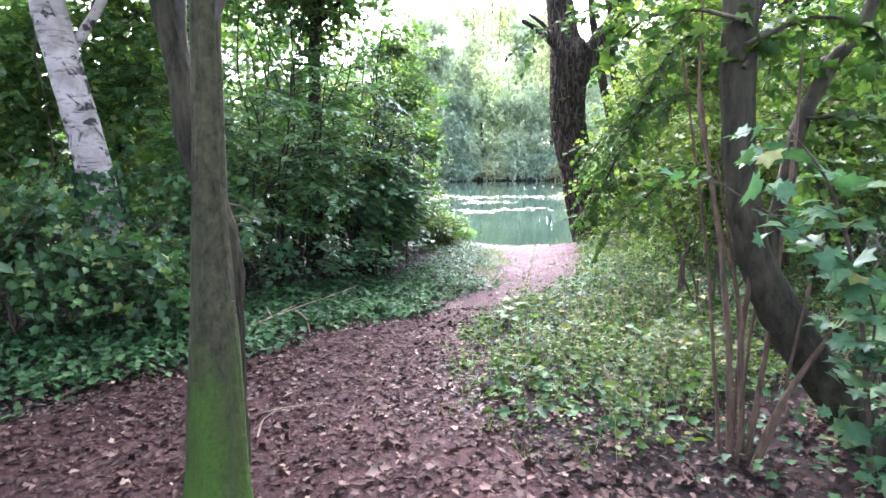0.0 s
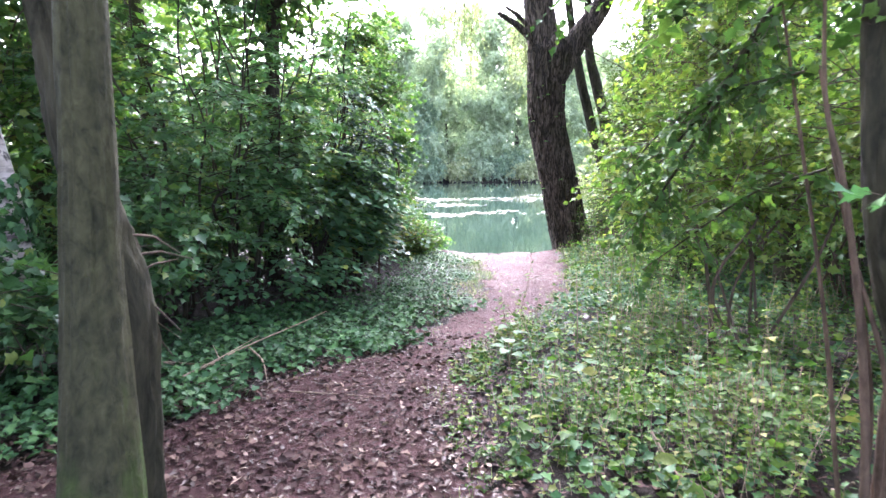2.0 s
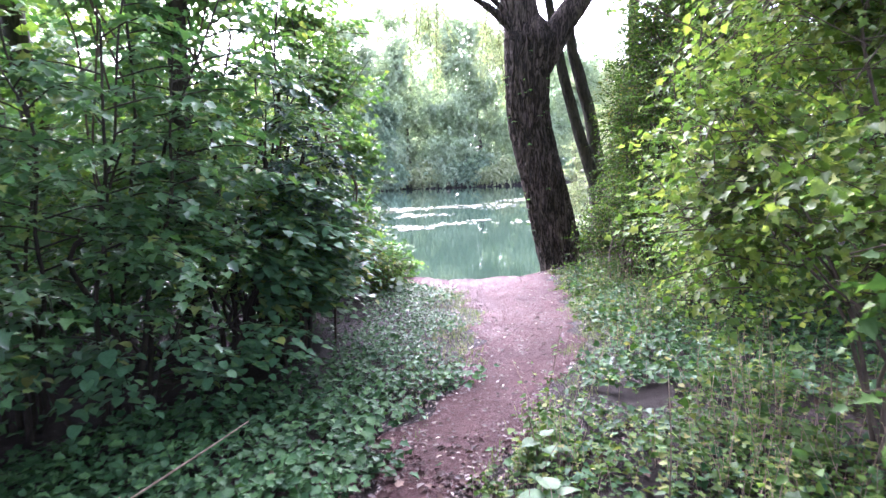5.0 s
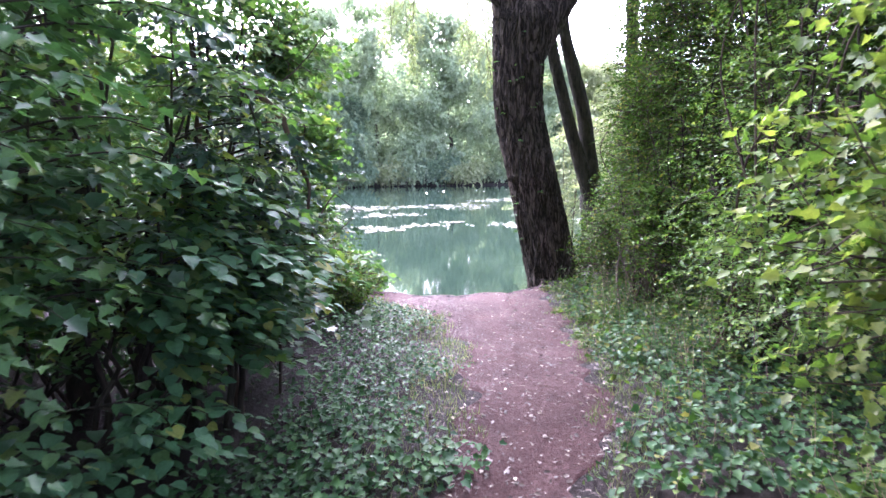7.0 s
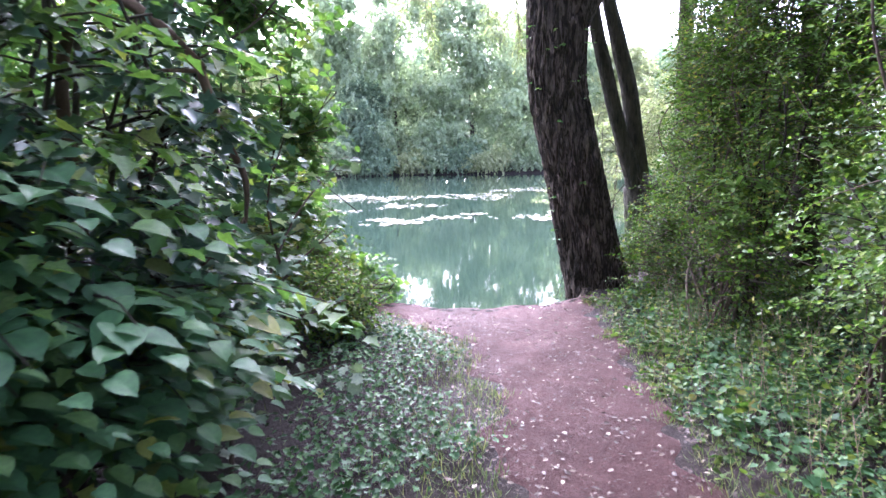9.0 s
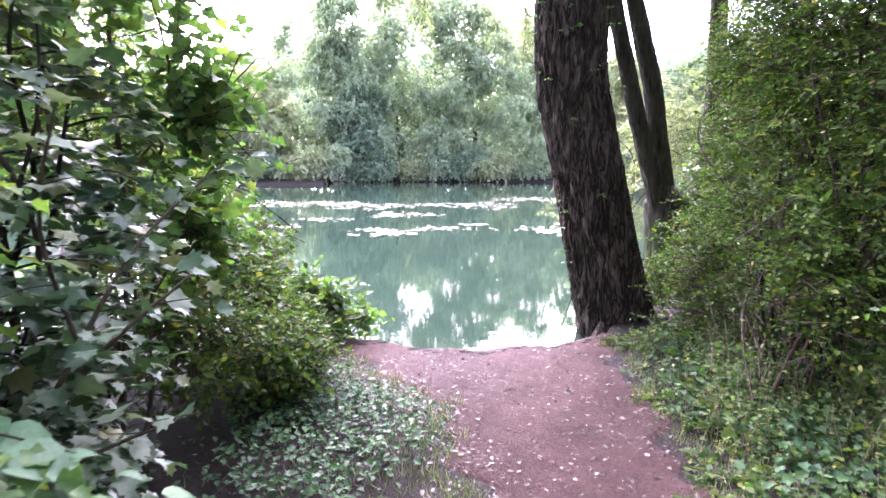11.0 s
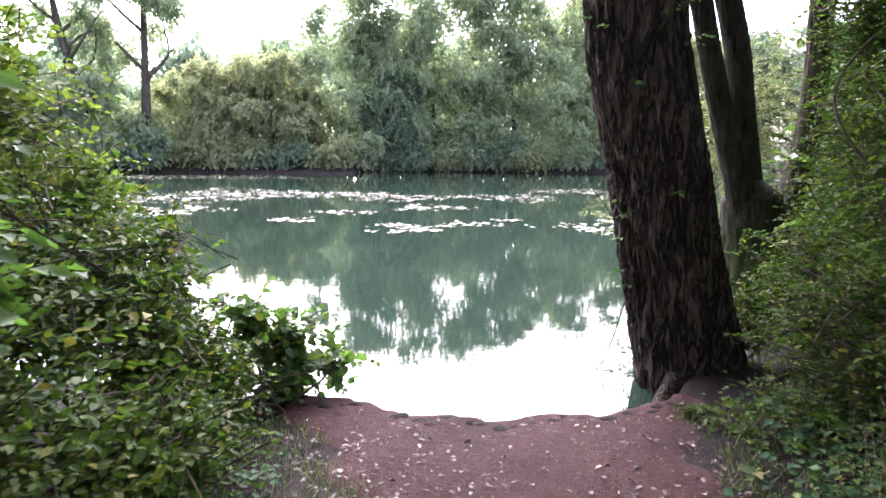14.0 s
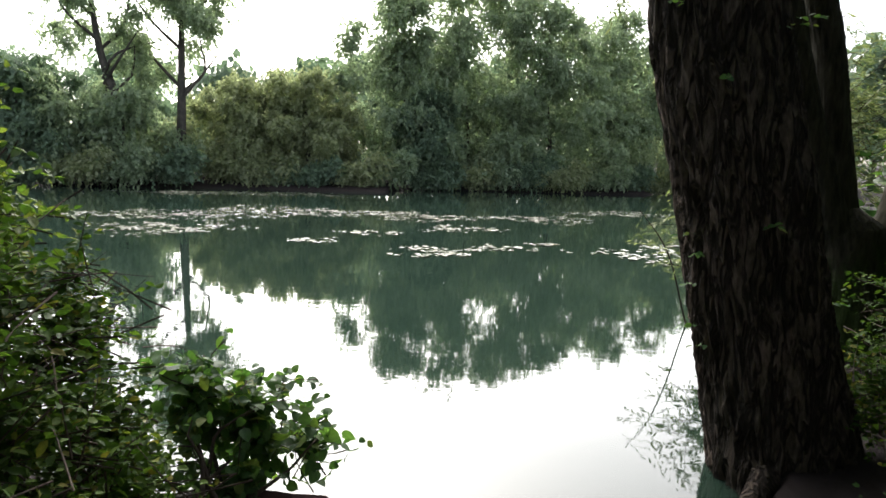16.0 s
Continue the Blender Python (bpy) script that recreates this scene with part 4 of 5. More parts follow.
shrub("maple_bush", (-1.9, 9.4, gz(-1.9, 9.4)), [((-1.8, 9.4, 3.9), (1.5, 1.2, 1.0)), ((-2.8, 8.6, 4.2), (1.4, 1.3, 1.0)), ((-2.4, 9.6, 1.4), (1.3, 1.0, 1.3)), ((-1.5, 9.7, 4.9), (1.2, 0.8, 0.9)), ((-2.8, 9.0, 5.3), (1.3, 1.0, 0.9))],
      LEAF_MAPLE, LOBE, "tall maple thicket rising behind the hazel", n=1700, per=8, size=0.10, length=0.45, stems=10, seed=40, depth=0.8)

# Dark brush, also placed to block light coming in from the water.
shrub("undergrowth_bush", (-2.2, 8.9, gz(-2.2, 8.9)), [((-2.6, 8.7, 0.6), (1.2, 0.5, 0.7)), ((-1.5, 9.3, 0.6), (0.9, 0.4, 0.7)), ((-3.6, 8.2, 0.7), (1.0, 0.6, 0.8)), ((-1.2, 9.9, 0.5), (0.7, 0.5, 0.6))],
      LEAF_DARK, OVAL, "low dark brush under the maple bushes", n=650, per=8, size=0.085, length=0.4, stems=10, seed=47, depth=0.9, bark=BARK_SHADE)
shaded = thing("tree", (-1.85, 9.3, gz(-1.85, 9.3)), "dark slender tree standing in the maple thicket, its crown added for shade", "tree")
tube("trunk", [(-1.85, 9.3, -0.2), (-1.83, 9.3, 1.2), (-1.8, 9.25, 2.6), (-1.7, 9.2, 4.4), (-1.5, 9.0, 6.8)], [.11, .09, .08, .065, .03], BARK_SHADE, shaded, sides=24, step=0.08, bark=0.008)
for a, z, r in ((0.3, 3.4, 1.6), (-1.2, 3.9, 1.9), (2.6, 3.7, 1.6), (-2.2, 4.4, 1.8), (-0.5, 4.8, 1.5)):
    tube("limb", [(-1.74, 9.2, z), (-1.74 + 0.5 * r * math.cos(a), 9.2 + 0.5 * r * math.sin(a), z + 0.7), (-1.74 + r * math.cos(a), 9.2 + r * math.sin(a), z + 1.0)], [.04, .028, .008], BARK_SHADE, shaded, sides=9, step=0.1)
# Crowns added out of view to cut sky light on the left bushes.
crown(shaded, [((-1.7, 8.4, 5.2), (1.6, 1.6, 0.8)), ((-3.0, 8.2, 4.9), (1.5, 1.5, 0.8)), ((-1.3, 9.9, 5.6), (1.5, 1.3, 1.0)), ((-2.7, 6.7, 4.9), (1.4, 1.4, 0.8))], LEAF_CANOPY, DIAMOND, 850, 10, 0.12, 0.5, 48)
crown(shaded, [((-2.8, 6.7, 4.9), (1.5, 1.5, 0.7)), ((-3.0, 8.2, 4.9), (1.3, 1.3, 0.7)), ((-2.1, 5.6, 4.7), (1.2, 1.0, 0.6)), ((-1.9, 7.6, 5.0), (0.9, 1.0, 0.6))], LEAF_CANOPY, DIAMOND, 900, 10, 0.15, 0.5, 50)
settle(shaded)

# ---- Shrubs right of the path ----
shrub("maple_sapling", (2.3, 5.6, gz(2.3, 5.6)), [((2.4, 5.7, 1.4), (0.85, 0.8, 0.75)), ((1.95, 6.6, 1.5), (0.65, 0.8, 0.9)), ((2.9, 5.0, 1.8), (0.8, 0.8, 0.8)), ((2.6, 6.6, 2.6), (1.1, 1.0, 1.0))],
      LEAF_LIME, LOBE, "bright yellow-green maple sapling in open shade", "sapling", n=1500, per=8, size=0.066, length=0.4, stems=9, seed=41, depth=0.75)
def verge(p):
    return (p[:, 1] > 13.1) | (p[:, 0] > right_edge(p[:, 1]) + 0.5 + 0.5 * np.clip(1.1 - p[:, 2], 0, 1))


shrub("hedge_bush", (3.3, 9.6, gz(3.3, 9.6)), [((3.25, 9.4, 0.9), (0.8, 1.1, 0.9)), ((3.6, 9.8, 2.2), (0.9, 1.2, 1.2)), ((3.0, 8.3, 0.7), (0.8, 0.8, 0.7)), ((4.0, 9.8, 3.4), (1.0, 1.3, 1.0)), ((4.3, 10.4, 4.4), (1.1, 1.3, 1.0)), ((4.6, 8.6, 4.0), (1.1, 1.2, 1.0))],
      LEAF_CANOPY, OVAL, "small-leaved hedge bush beside the path", n=1700, per=10, size=0.05, length=0.34, stems=12, seed=42, depth=0.7)
shrub("hedge_bush", (3.5, 11.8, gz(3.5, 11.8)), [((3.4, 11.6, 0.8), (0.75, 1.0, 0.95)), ((3.8, 11.8, 2.2), (0.9, 1.1, 1.2)), ((3.55, 13.0, 0.5), (0.6, 0.6, 0.75)), ((4.2, 12.0, 3.4), (1.0, 1.2, 1.0)), ((4.2, 13.6, 0.9), (0.8, 0.6, 1.0)), ((3.75, 13.6, 0.4), (0.45, 0.4, 0.6)), ((3.2, 12.9, 0.0), (0.5, 0.5, 0.35)), ((4.4, 14.8, 0.5), (0.6, 0.6, 0.8)), ((3.85, 14.5, 0.15), (0.4, 0.4, 0.55)), ((3.75, 12.5, 2.1), (0.65, 0.7, 1.0)), ((4.1, 12.9, 3.2), (0.8, 0.8, 0.9)), ((4.75, 14.9, 1.7), (0.55, 0.5, 0.8)), ((4.95, 15.0, 2.9), (0.55, 0.5, 0.8)), ((4.75, 14.6, 1.3), (0.7, 0.7, 1.0)), ((5.1, 15.2, 2.6), (0.7, 0.7, 1.0)), ((5.0, 14.2, 3.8), (0.8, 0.7, 0.8)), ((4.3, 13.9, 1.6), (0.45, 0.45, 0.6)), ((4.6, 13.6, 2.6), (0.6, 0.6, 0.8))],
      LEAF_HEDGE, OVAL, "dense small-leaved bush at the foot of the willow", keep=verge, n=6600, per=9, size=0.052, length=0.34, stems=12, seed=43, depth=0.7)
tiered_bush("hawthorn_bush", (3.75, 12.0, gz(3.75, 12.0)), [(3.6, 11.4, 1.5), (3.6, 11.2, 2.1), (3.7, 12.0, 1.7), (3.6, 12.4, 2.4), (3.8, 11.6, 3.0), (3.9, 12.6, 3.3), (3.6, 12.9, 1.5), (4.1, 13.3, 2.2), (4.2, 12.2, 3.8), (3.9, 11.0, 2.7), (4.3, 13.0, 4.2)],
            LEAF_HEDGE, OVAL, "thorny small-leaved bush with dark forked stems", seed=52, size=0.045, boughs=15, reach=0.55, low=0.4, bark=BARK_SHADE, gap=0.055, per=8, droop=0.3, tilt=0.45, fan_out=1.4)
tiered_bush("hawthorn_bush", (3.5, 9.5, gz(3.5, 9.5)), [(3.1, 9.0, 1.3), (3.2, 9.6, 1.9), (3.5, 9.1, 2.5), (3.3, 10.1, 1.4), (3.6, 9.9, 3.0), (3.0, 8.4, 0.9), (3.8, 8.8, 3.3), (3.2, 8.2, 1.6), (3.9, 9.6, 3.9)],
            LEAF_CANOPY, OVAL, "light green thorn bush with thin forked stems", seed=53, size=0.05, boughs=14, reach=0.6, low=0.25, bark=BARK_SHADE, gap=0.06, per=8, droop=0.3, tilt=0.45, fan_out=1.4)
shrub("hedge_bush", (5.0, 11.2, gz(5.0, 11.2)), [((4.6, 11.0, 3.2), (0.9, 1.2, 1.2)), ((4.9, 11.6, 4.6), (1.1, 1.3, 1.1)), ((5.2, 9.6, 4.6), (1.1, 1.2, 1.2)), ((4.7, 12.8, 4.2), (0.9, 0.9, 1.1)), ((5.4, 12.6, 2.6), (0.9, 0.9, 1.4))],
      LEAF_HEDGE, OVAL, "tall dark green bush filling the wood's edge", n=3800, per=9, size=0.07, length=0.4, stems=10, seed=49, depth=0.8)
shrub("maple_bush", (4.4, 7.4, gz(4.4, 7.4)), [((4.2, 7.4, 1.6), (1.2, 1.2, 1.3)), ((5.0, 8.4, 2.6), (1.4, 1.4, 1.6)), ((4.2, 6.2, 2.6), (1.2, 1.0, 1.1))],
      LEAF_MAPLE, LOBE, "tall light green maple bush in the wood", n=1200, per=8, size=0.09, length=0.45, stems=10, seed=44, depth=0.7)
shrub("willow_bush", (5.0, 18.6, gz(5.0, 18.2)), [((4.7, 18.4, 0.8), (1.1, 0.8, 0.9)), ((6.0, 18.6, 2.0), (1.4, 1.2, 1.6))],
      LEAF_WILLOW, SLIM, "willow bush leaning over the water", n=700, per=12, size=0.12, length=0.5, stems=8, seed=45, depth=0.7)


def coppice():
    root = thing("coppice_shrub", (1.5, 3.05, gz(1.5, 3.05)), "brown coppice stems with arching leafy branches over the herbs", "shrub")
    rng = np.random.default_rng(91)
    stems = [([(1.41, 3.0), (1.4, 3.0, .2), (1.37, 3.0, .66), (1.31, 3.0, 1.07), (1.24, 3.02, 1.47), (1.21, 3.1, 1.75), (1.24, 3.2, 2.3)], .017), ([(1.46, 3.02), (1.47, 3.02, .2), (1.43, 3.0, .6), (1.44, 2.98, .94), (1.42, 2.95, 1.21), (1.36, 2.95, 1.54), (1.35, 3.0, 2.3)], .016),
             ([(1.49, 3.0), (1.52, 3.0, .29), (1.57, 3.0, .77), (1.59, 3.0, 1.15), (1.63, 3.02, 1.54), (1.68, 3.1, 2.1)], .015), ([(1.47, 2.92), (1.53, 2.82, .37), (1.67, 2.8, .64), (1.8, 2.8, .82), (1.95, 2.85, 1.05)], .017),
             ([(1.43, 2.97), (1.43, 2.96, .3), (1.4, 2.96, .8), (1.29, 3.05, 1.3), (1.25, 3.2, 1.85)], .01), ([(1.44, 3.08), (1.47, 3.1, .4), (1.46, 3.12, .8), (1.35, 3.2, 1.5)], .012), ([(1.39, 3.05), (1.36, 3.1, .4), (1.33, 3.2, 1.0), (1.22, 3.4, 2.1)], .009),
             ([(1.5, 2.95), (1.58, 2.9, .3), (1.6, 2.86, .6), (1.66, 2.86, .95)], .008), ([(1.48, 3.05), (1.5, 3.1, .3), (1.53, 3.12, .6), (1.6, 3.16, 1.2)], .01)]
    for pts, r in stems:
        pts = [(*pts[0], gz(*pts[0]) - 0.04)] + pts[1:]
        tube("stem", pts, np.linspace(r, .005, len(pts)), BARK_STEM, root, sides=9, step=0.06, bark=0.002)
    arch = [([(1.3, 3.2, 2.1), (1.22, 3.4, 2.12), (1.1, 3.45, 1.92), (1.0, 3.6, 1.6), (0.94, 3.85, 1.34), (0.9, 4.15, 1.15)], [.008, .010, .009, .007, .004, .002]),
            ([(1.22, 3.4, 2.1), (1.05, 3.6, 1.75), (1.0, 3.95, 1.52), (0.96, 4.3, 1.32)], [.008, .007, .004, .002]),
            ([(1.28, 3.2, 1.85), (1.1, 3.5, 1.8), (0.95, 3.8, 1.66), (0.85, 4.0, 1.45)], [.005, .006, .005, .002]),
            ([(1.25, 3.3, 2.35), (1.0, 3.5, 2.35), (0.75, 3.6, 2.3), (0.5, 3.7, 2.2)], [.005, .006, .005, .002]),
            ([(1.3, 3.2, 1.5), (1.2, 3.5, 1.4), (1.1, 3.8, 1.2), (1.0, 4.1, 1.0)], [.005, .005, .004, .002])]
    for pts, rad in arch:
        tube("branch", pts, rad, BARK_DARK, root, sides=7, step=0.05, bark=0.001)
    leafy_branches(root, arch, 0.032, 8, 0.05, 0.17, LOBE, LEAF_OVERHANG_SHADED, 92, 0.6)
    settle(root)


def sycamore_shoots():
    root = thing("sycamore_sapling", (1.95, 2.75, gz(1.95, 2.75)), "young sycamore with broad blue-green leaves against the crooked trunk", "sapling")
    lines = [([(1.95, 2.75, -0.02), (1.85, 2.7, 0.5), (1.7, 2.6, 1.0), (1.5, 2.5, 1.4), (1.3, 2.45, 1.62)], [.014, .012, .01, .007, .003]),
             ([(1.7, 2.6, 1.0), (1.5, 2.5, 1.15), (1.25, 2.45, 1.3), (1.05, 2.45, 1.42)], [.008, .006, .005, .002]),
             ([(1.85, 2.7, 0.5), (1.9, 2.6, 0.9), (1.95, 2.55, 1.3), (1.85, 2.5, 1.7)], [.009, .008, .006, .002]),
             ([(1.85, 2.7, 0.6), (1.75, 2.55, 0.9), (1.62, 2.5, 1.1)], [.006, .005, .002]),
             ([(1.9, 2.72, 0.3), (1.95, 2.6, 0.5), (1.9, 2.5, 0.72)], [.006, .005, .002]),
             ([(1.95, 2.75, 0.05), (1.9, 2.6, 0.15), (1.85, 2.5, 0.22)], [.006, .005, .002]),
             ([(1.9, 2.5, 1.6), (1.75, 2.4, 2.0), (1.5, 2.3, 2.25)], [.006, .005, .002])]
    for pts, rad in lines:
        tube("stem", pts, rad, BARK_TWIG, root, sides=7, step=0.06)
    leafy_branches(root, lines, 0.075, 4, 0.115, 0.17, LOBED, LEAF_HAZEL, 93, 0.4, single=True)
    settle(root)


def path_maple():
    root = thing("sycamore_sapling", (-0.55, 9.45, gz(-0.55, 9.45)), "young sycamore with large pale leaves by the path", "sapling")
    lines = [([(-0.55, 9.45, -0.10), (-0.50, 9.55, 0.55), (-0.25, 9.55, 0.95), (0.02, 9.6, 1.20)], [.014, .011, .008, .003]), ([(-0.50, 9.55, 0.55), (-0.20, 9.45, 0.75), (0.06, 9.45, 0.85)], [.009, .006, .003]),
             ([(-0.52, 9.50, 0.35), (-0.25, 9.30, 0.50), (0.0, 9.3, 0.57)], [.009, .006, .003]), ([(-0.40, 9.60, 0.80), (-0.20, 9.85, 1.25), (0.05, 10.15, 1.55)], [.009, .006, .003]),
             ([(-0.25, 9.55, 0.95), (-0.30, 9.45, 1.35), (-0.20, 9.35, 1.65)], [.008, .006, .003])]
    for pts, rad in lines:
        tube("stem", pts, rad, BARK_TWIG, root, sides=7, step=0.06)
    leafy_branches(root, lines, 0.075, 4, 0.088, 0.18, LOBED, LEAF_SILVER, 97, 0.25, single=True)
    settle(root)


path_maple()
coppice()
sycamore_shoots()


# Made-up trees, mostly out of view, whose crowns block light from the wood.
def shade_tree(x, y, r, h, cr, seed, label):
    z0 = gz(x, y)
    rng = np.random.default_rng(seed)
    root = thing("tree", (x, y, z0), label, "tree", "trees of the wood")
    lean = rng.normal(0, 0.5, 2)
    tube("trunk", [(x, y, z0 - 0.1), (x + lean[0] * 0.2, y + lean[1] * 0.2, z0 + h * 0.3), (x + lean[0] * 0.6, y + lean[1] * 0.6, z0 + h * 0.6), (x + lean[0], y + lean[1], z0 + h)], [r * 1.3, r, r * 0.75, r * 0.2], BARK_DARK, root, sides=16, step=0.25, bark=0.012)
    for k in range(4):
        zz = z0 + h * rng.uniform(0.4, 0.75)
        a = rng.uniform(0, 6.28)
        q = np.array([x + lean[0] * 0.5, y + lean[1] * 0.5, zz])
        tube("limb", [q, q + [math.cos(a) * cr * 0.4, math.sin(a) * cr * 0.4, h * 0.1], q + [math.cos(a) * cr * 0.8, math.sin(a) * cr * 0.8, h * 0.2]], [r * 0.4, r * 0.28, 0.02], BARK_DARK, root, sides=8, step=0.3)
    blobs = [((x + lean[0] + rng.normal(0, 0.45) * cr, y + lean[1] + rng.normal(0, 0.45) * cr, z0 + h * rng.uniform(0.62, 1.0)), (cr * 0.75, cr * 0.75, h * 0.16)) for k in range(6)]
    crown(root, blobs, LEAF_CANOPY, DIAMOND, 430, 9, 0.19, 0.7, seed + 1, 0.8)
    settle(root)


for i, (x, y, r, h, cr) in enumerate(((-6.5, 4.5, .2, 9, 2.8), (-7.5, 9.5, .22, 10, 3.0), (-5.2, 12.5, .16, 8, 2.4), (-4.2, -0.5, .2, 9, 3.0), (4.6, 1.2, .2, 9, 3.0), (5.6, 4.6, .18, 9, 2.6),
                                      (6.4, 10.2, .22, 10, 2.8), (8.0, 14.0, .2, 9, 2.6), (8.6, 6.6, .2, 10, 3.0), (-9.5, 1.0, .2, 9, 3.0), (0.6, -7.0, .2, 10, 3.2), (8.0, -1.5, .2, 9, 3.0), (5.4, 13.2, .14, 8, 2.2), (-4.3, 12.2, .15, 8, 2.4), (4.7, 10.9, .14, 8, 2.3), (-6.0, 15.0, .16, 8, 2.4), (4.4, 8.4, .12, 7.5, 2.3), (4.2, 5.6, .12, 7.5, 2.2), (-3.9, 2.5, .13, 8, 2.6), (-2.3, -1.6, .15, 9, 2.8), (1.6, -2.6, .15, 9, 2.8), (3.5, 0.6, .13, 8, 2.4), (-4.6, 4.3, .12, 8, 2.4))):
    shade_tree(x, y, r, h, cr, 200 + 3 * i, "leafy woodland tree with a dark trunk, added to block light")
# Bushes fill the wood; those behind the start are unseen, closing off light.
UNDER = [(-6.6, 3.2, 1.4), (-7.0, 6.0, 1.8), (-6.4, 8.4, 2.0), (-5.0, 10.2, 2.0), (-3.4, 11.2, 1.9), (-3.6, 12.8, 1.6), (-6.0, 13.0, 2.0), (-8.5, 11.0, 2.2), (-9.5, 5.0, 2.0), (5.6, 3.0, 1.4), (6.2, 6.0, 1.8), (5.2, 10.6, 1.9), (6.4, 8.4, 2.0), (5.6, 14.6, 1.2),
         (7.4, 12.0, 2.2), (8.6, 9.4, 2.2), (8.4, 4.2, 1.8), (7.6, 16.6, 1.8), (9.6, 15.0, 2.2), (-5.0, 1.0, 1.3), (-2.5, -4.5, 1.6), (3.5, -4.0, 1.6), (6.5, 0.5, 1.5), (-8.5, -2.5, 1.8), (11.0, 12.0, 2.4), (10.5, 6.0, 2.4), (-11.0, 8.0, 2.4), (6.5, 15.8, 1.7), (7.0, 17.6, 1.6), (9.5, 19.0, 2.2), (13.0, 22.0, 2.6), (12.0, 17.0, 2.4)]
for i, (x, y, r) in enumerate(UNDER):
    shrub("undergrowth_bush", (x, y, gz(x, y)), [((x, y, r * 0.7), (r, r, r * 0.8)), ((x + 0.5, y + 0.3, r * 1.5), (r * 0.8, r * 0.8, r * 0.7))], LEAF_CANOPY if i % 2 else LEAF_DARK, DIAMOND,
          "shadowy undergrowth bush in the wood", n=460, per=8, size=0.19, length=0.5, stems=4, seed=300 + i, depth=0.8, group="undergrowth of the wood", stem_r=0.02, every=12)

# ---- Ground cover ----
def scatter(rng, x0, x1, y0, y1, n, keep):
    x, y = rng.uniform(x0, x1, n), rng.uniform(y0, y1, n)
    ok = keep(x, y)
    return x[ok], y[ok]


def dry(x, y):
    return (y < near_shore(x) - 0.05) | (y > far_shore(x) + 0.2)


def ivy_carpet():
    rng = np.random.default_rng(51)
    ragged = lambda x, y: 0.16 * np.sin(3.3 * y + x) + 0.1 * np.sin(8 * y)
    x, y = scatter(rng, -5.0, 1.3, 2.4, 13.6, 66000, lambda x, y: (x < left_edge(y) - 0.02 - 0.3 * np.clip((y - 8.0) / 1.0, 0, 1) + ragged(x, y) + rng.normal(0, 0.10, len(x))) & dry(x, y) & (rng.random(len(x)) < np.clip(1.3 - 0.10 * np.abs(left_edge(y) - x) ** 1.3, 0.25, 1) * np.clip(1.0 - (left_edge(y) - x - np.interp(y, [5, 7, 8, 13], [2.4, 1.7, 1.0, 1.2])) / 0.3, 0.06, 1)))
    n = len(x)
    z = ground_z(x, y) + rng.uniform(0.03, 0.14, n)
    pos = np.stack([x, y, z], 1)
    a = rng.uniform(0, 2 * math.pi, n)
    ob = leaves_mesh("ivy_carpet", pos, np.stack([np.cos(a), np.sin(a), rng.normal(-0.15, 0.25, n)], 1), rnd(rng, n, 0.33) + [0, -0.1, 1.0], rng.uniform(0.035, 0.075, n) * np.interp(y, [7.5, 9.5], [1, 0.66]), LOBE, LEAF_IVY)
    tagged(ob, "carpet of glossy dark ivy along the path", "ivy", kind="stuff")


def side_track(x, y):
    """A bare strip of litter that leaves the path on its right: 0 on it, 1 away from it."""
    off = np.abs((x - 1.2) * 0.61 + (y - 7.3) * 0.79) + 0.05 * np.sin(7 * x)
    return np.where((x > 0.9) & (x < 5), np.clip((off - 0.16) / 0.12, 0, 1), 1)


def ivy_right():
    rng = np.random.default_rng(56)
    x, y = scatter(rng, 0.3, 6, 2.0, 13.6, 34000, lambda x, y: (x > right_edge(y) + 0.28 + 0.15 * np.sin(3 * y) + rng.normal(0, 0.12, len(x))) & dry(x, y) & (rng.random(len(x)) < side_track(x, y) * np.interp(y, [2.0, 3.2, 6.5, 8.0], [0.12, 0.22, 0.3, 1]) * np.clip(1.2 - 0.12 * x, 0.2, 1)))
    n = len(x)
    a = rng.uniform(0, 2 * math.pi, n)
    ob = leaves_mesh("ivy_carpet", np.stack([x, y, ground_z(x, y) + rng.uniform(0.03, 0.16, n)], 1), np.stack([np.cos(a), np.sin(a), rng.normal(-0.15, 0.25, n)], 1), rnd(rng, n, 0.33) + [0, -0.1, 1.0], rng.uniform(0.035, 0.075, n), LOBE, LEAF_IVY)
    tagged(ob, "dark ivy spreading under the hedge bushes", "ivy", kind="stuff")


ivy_right()


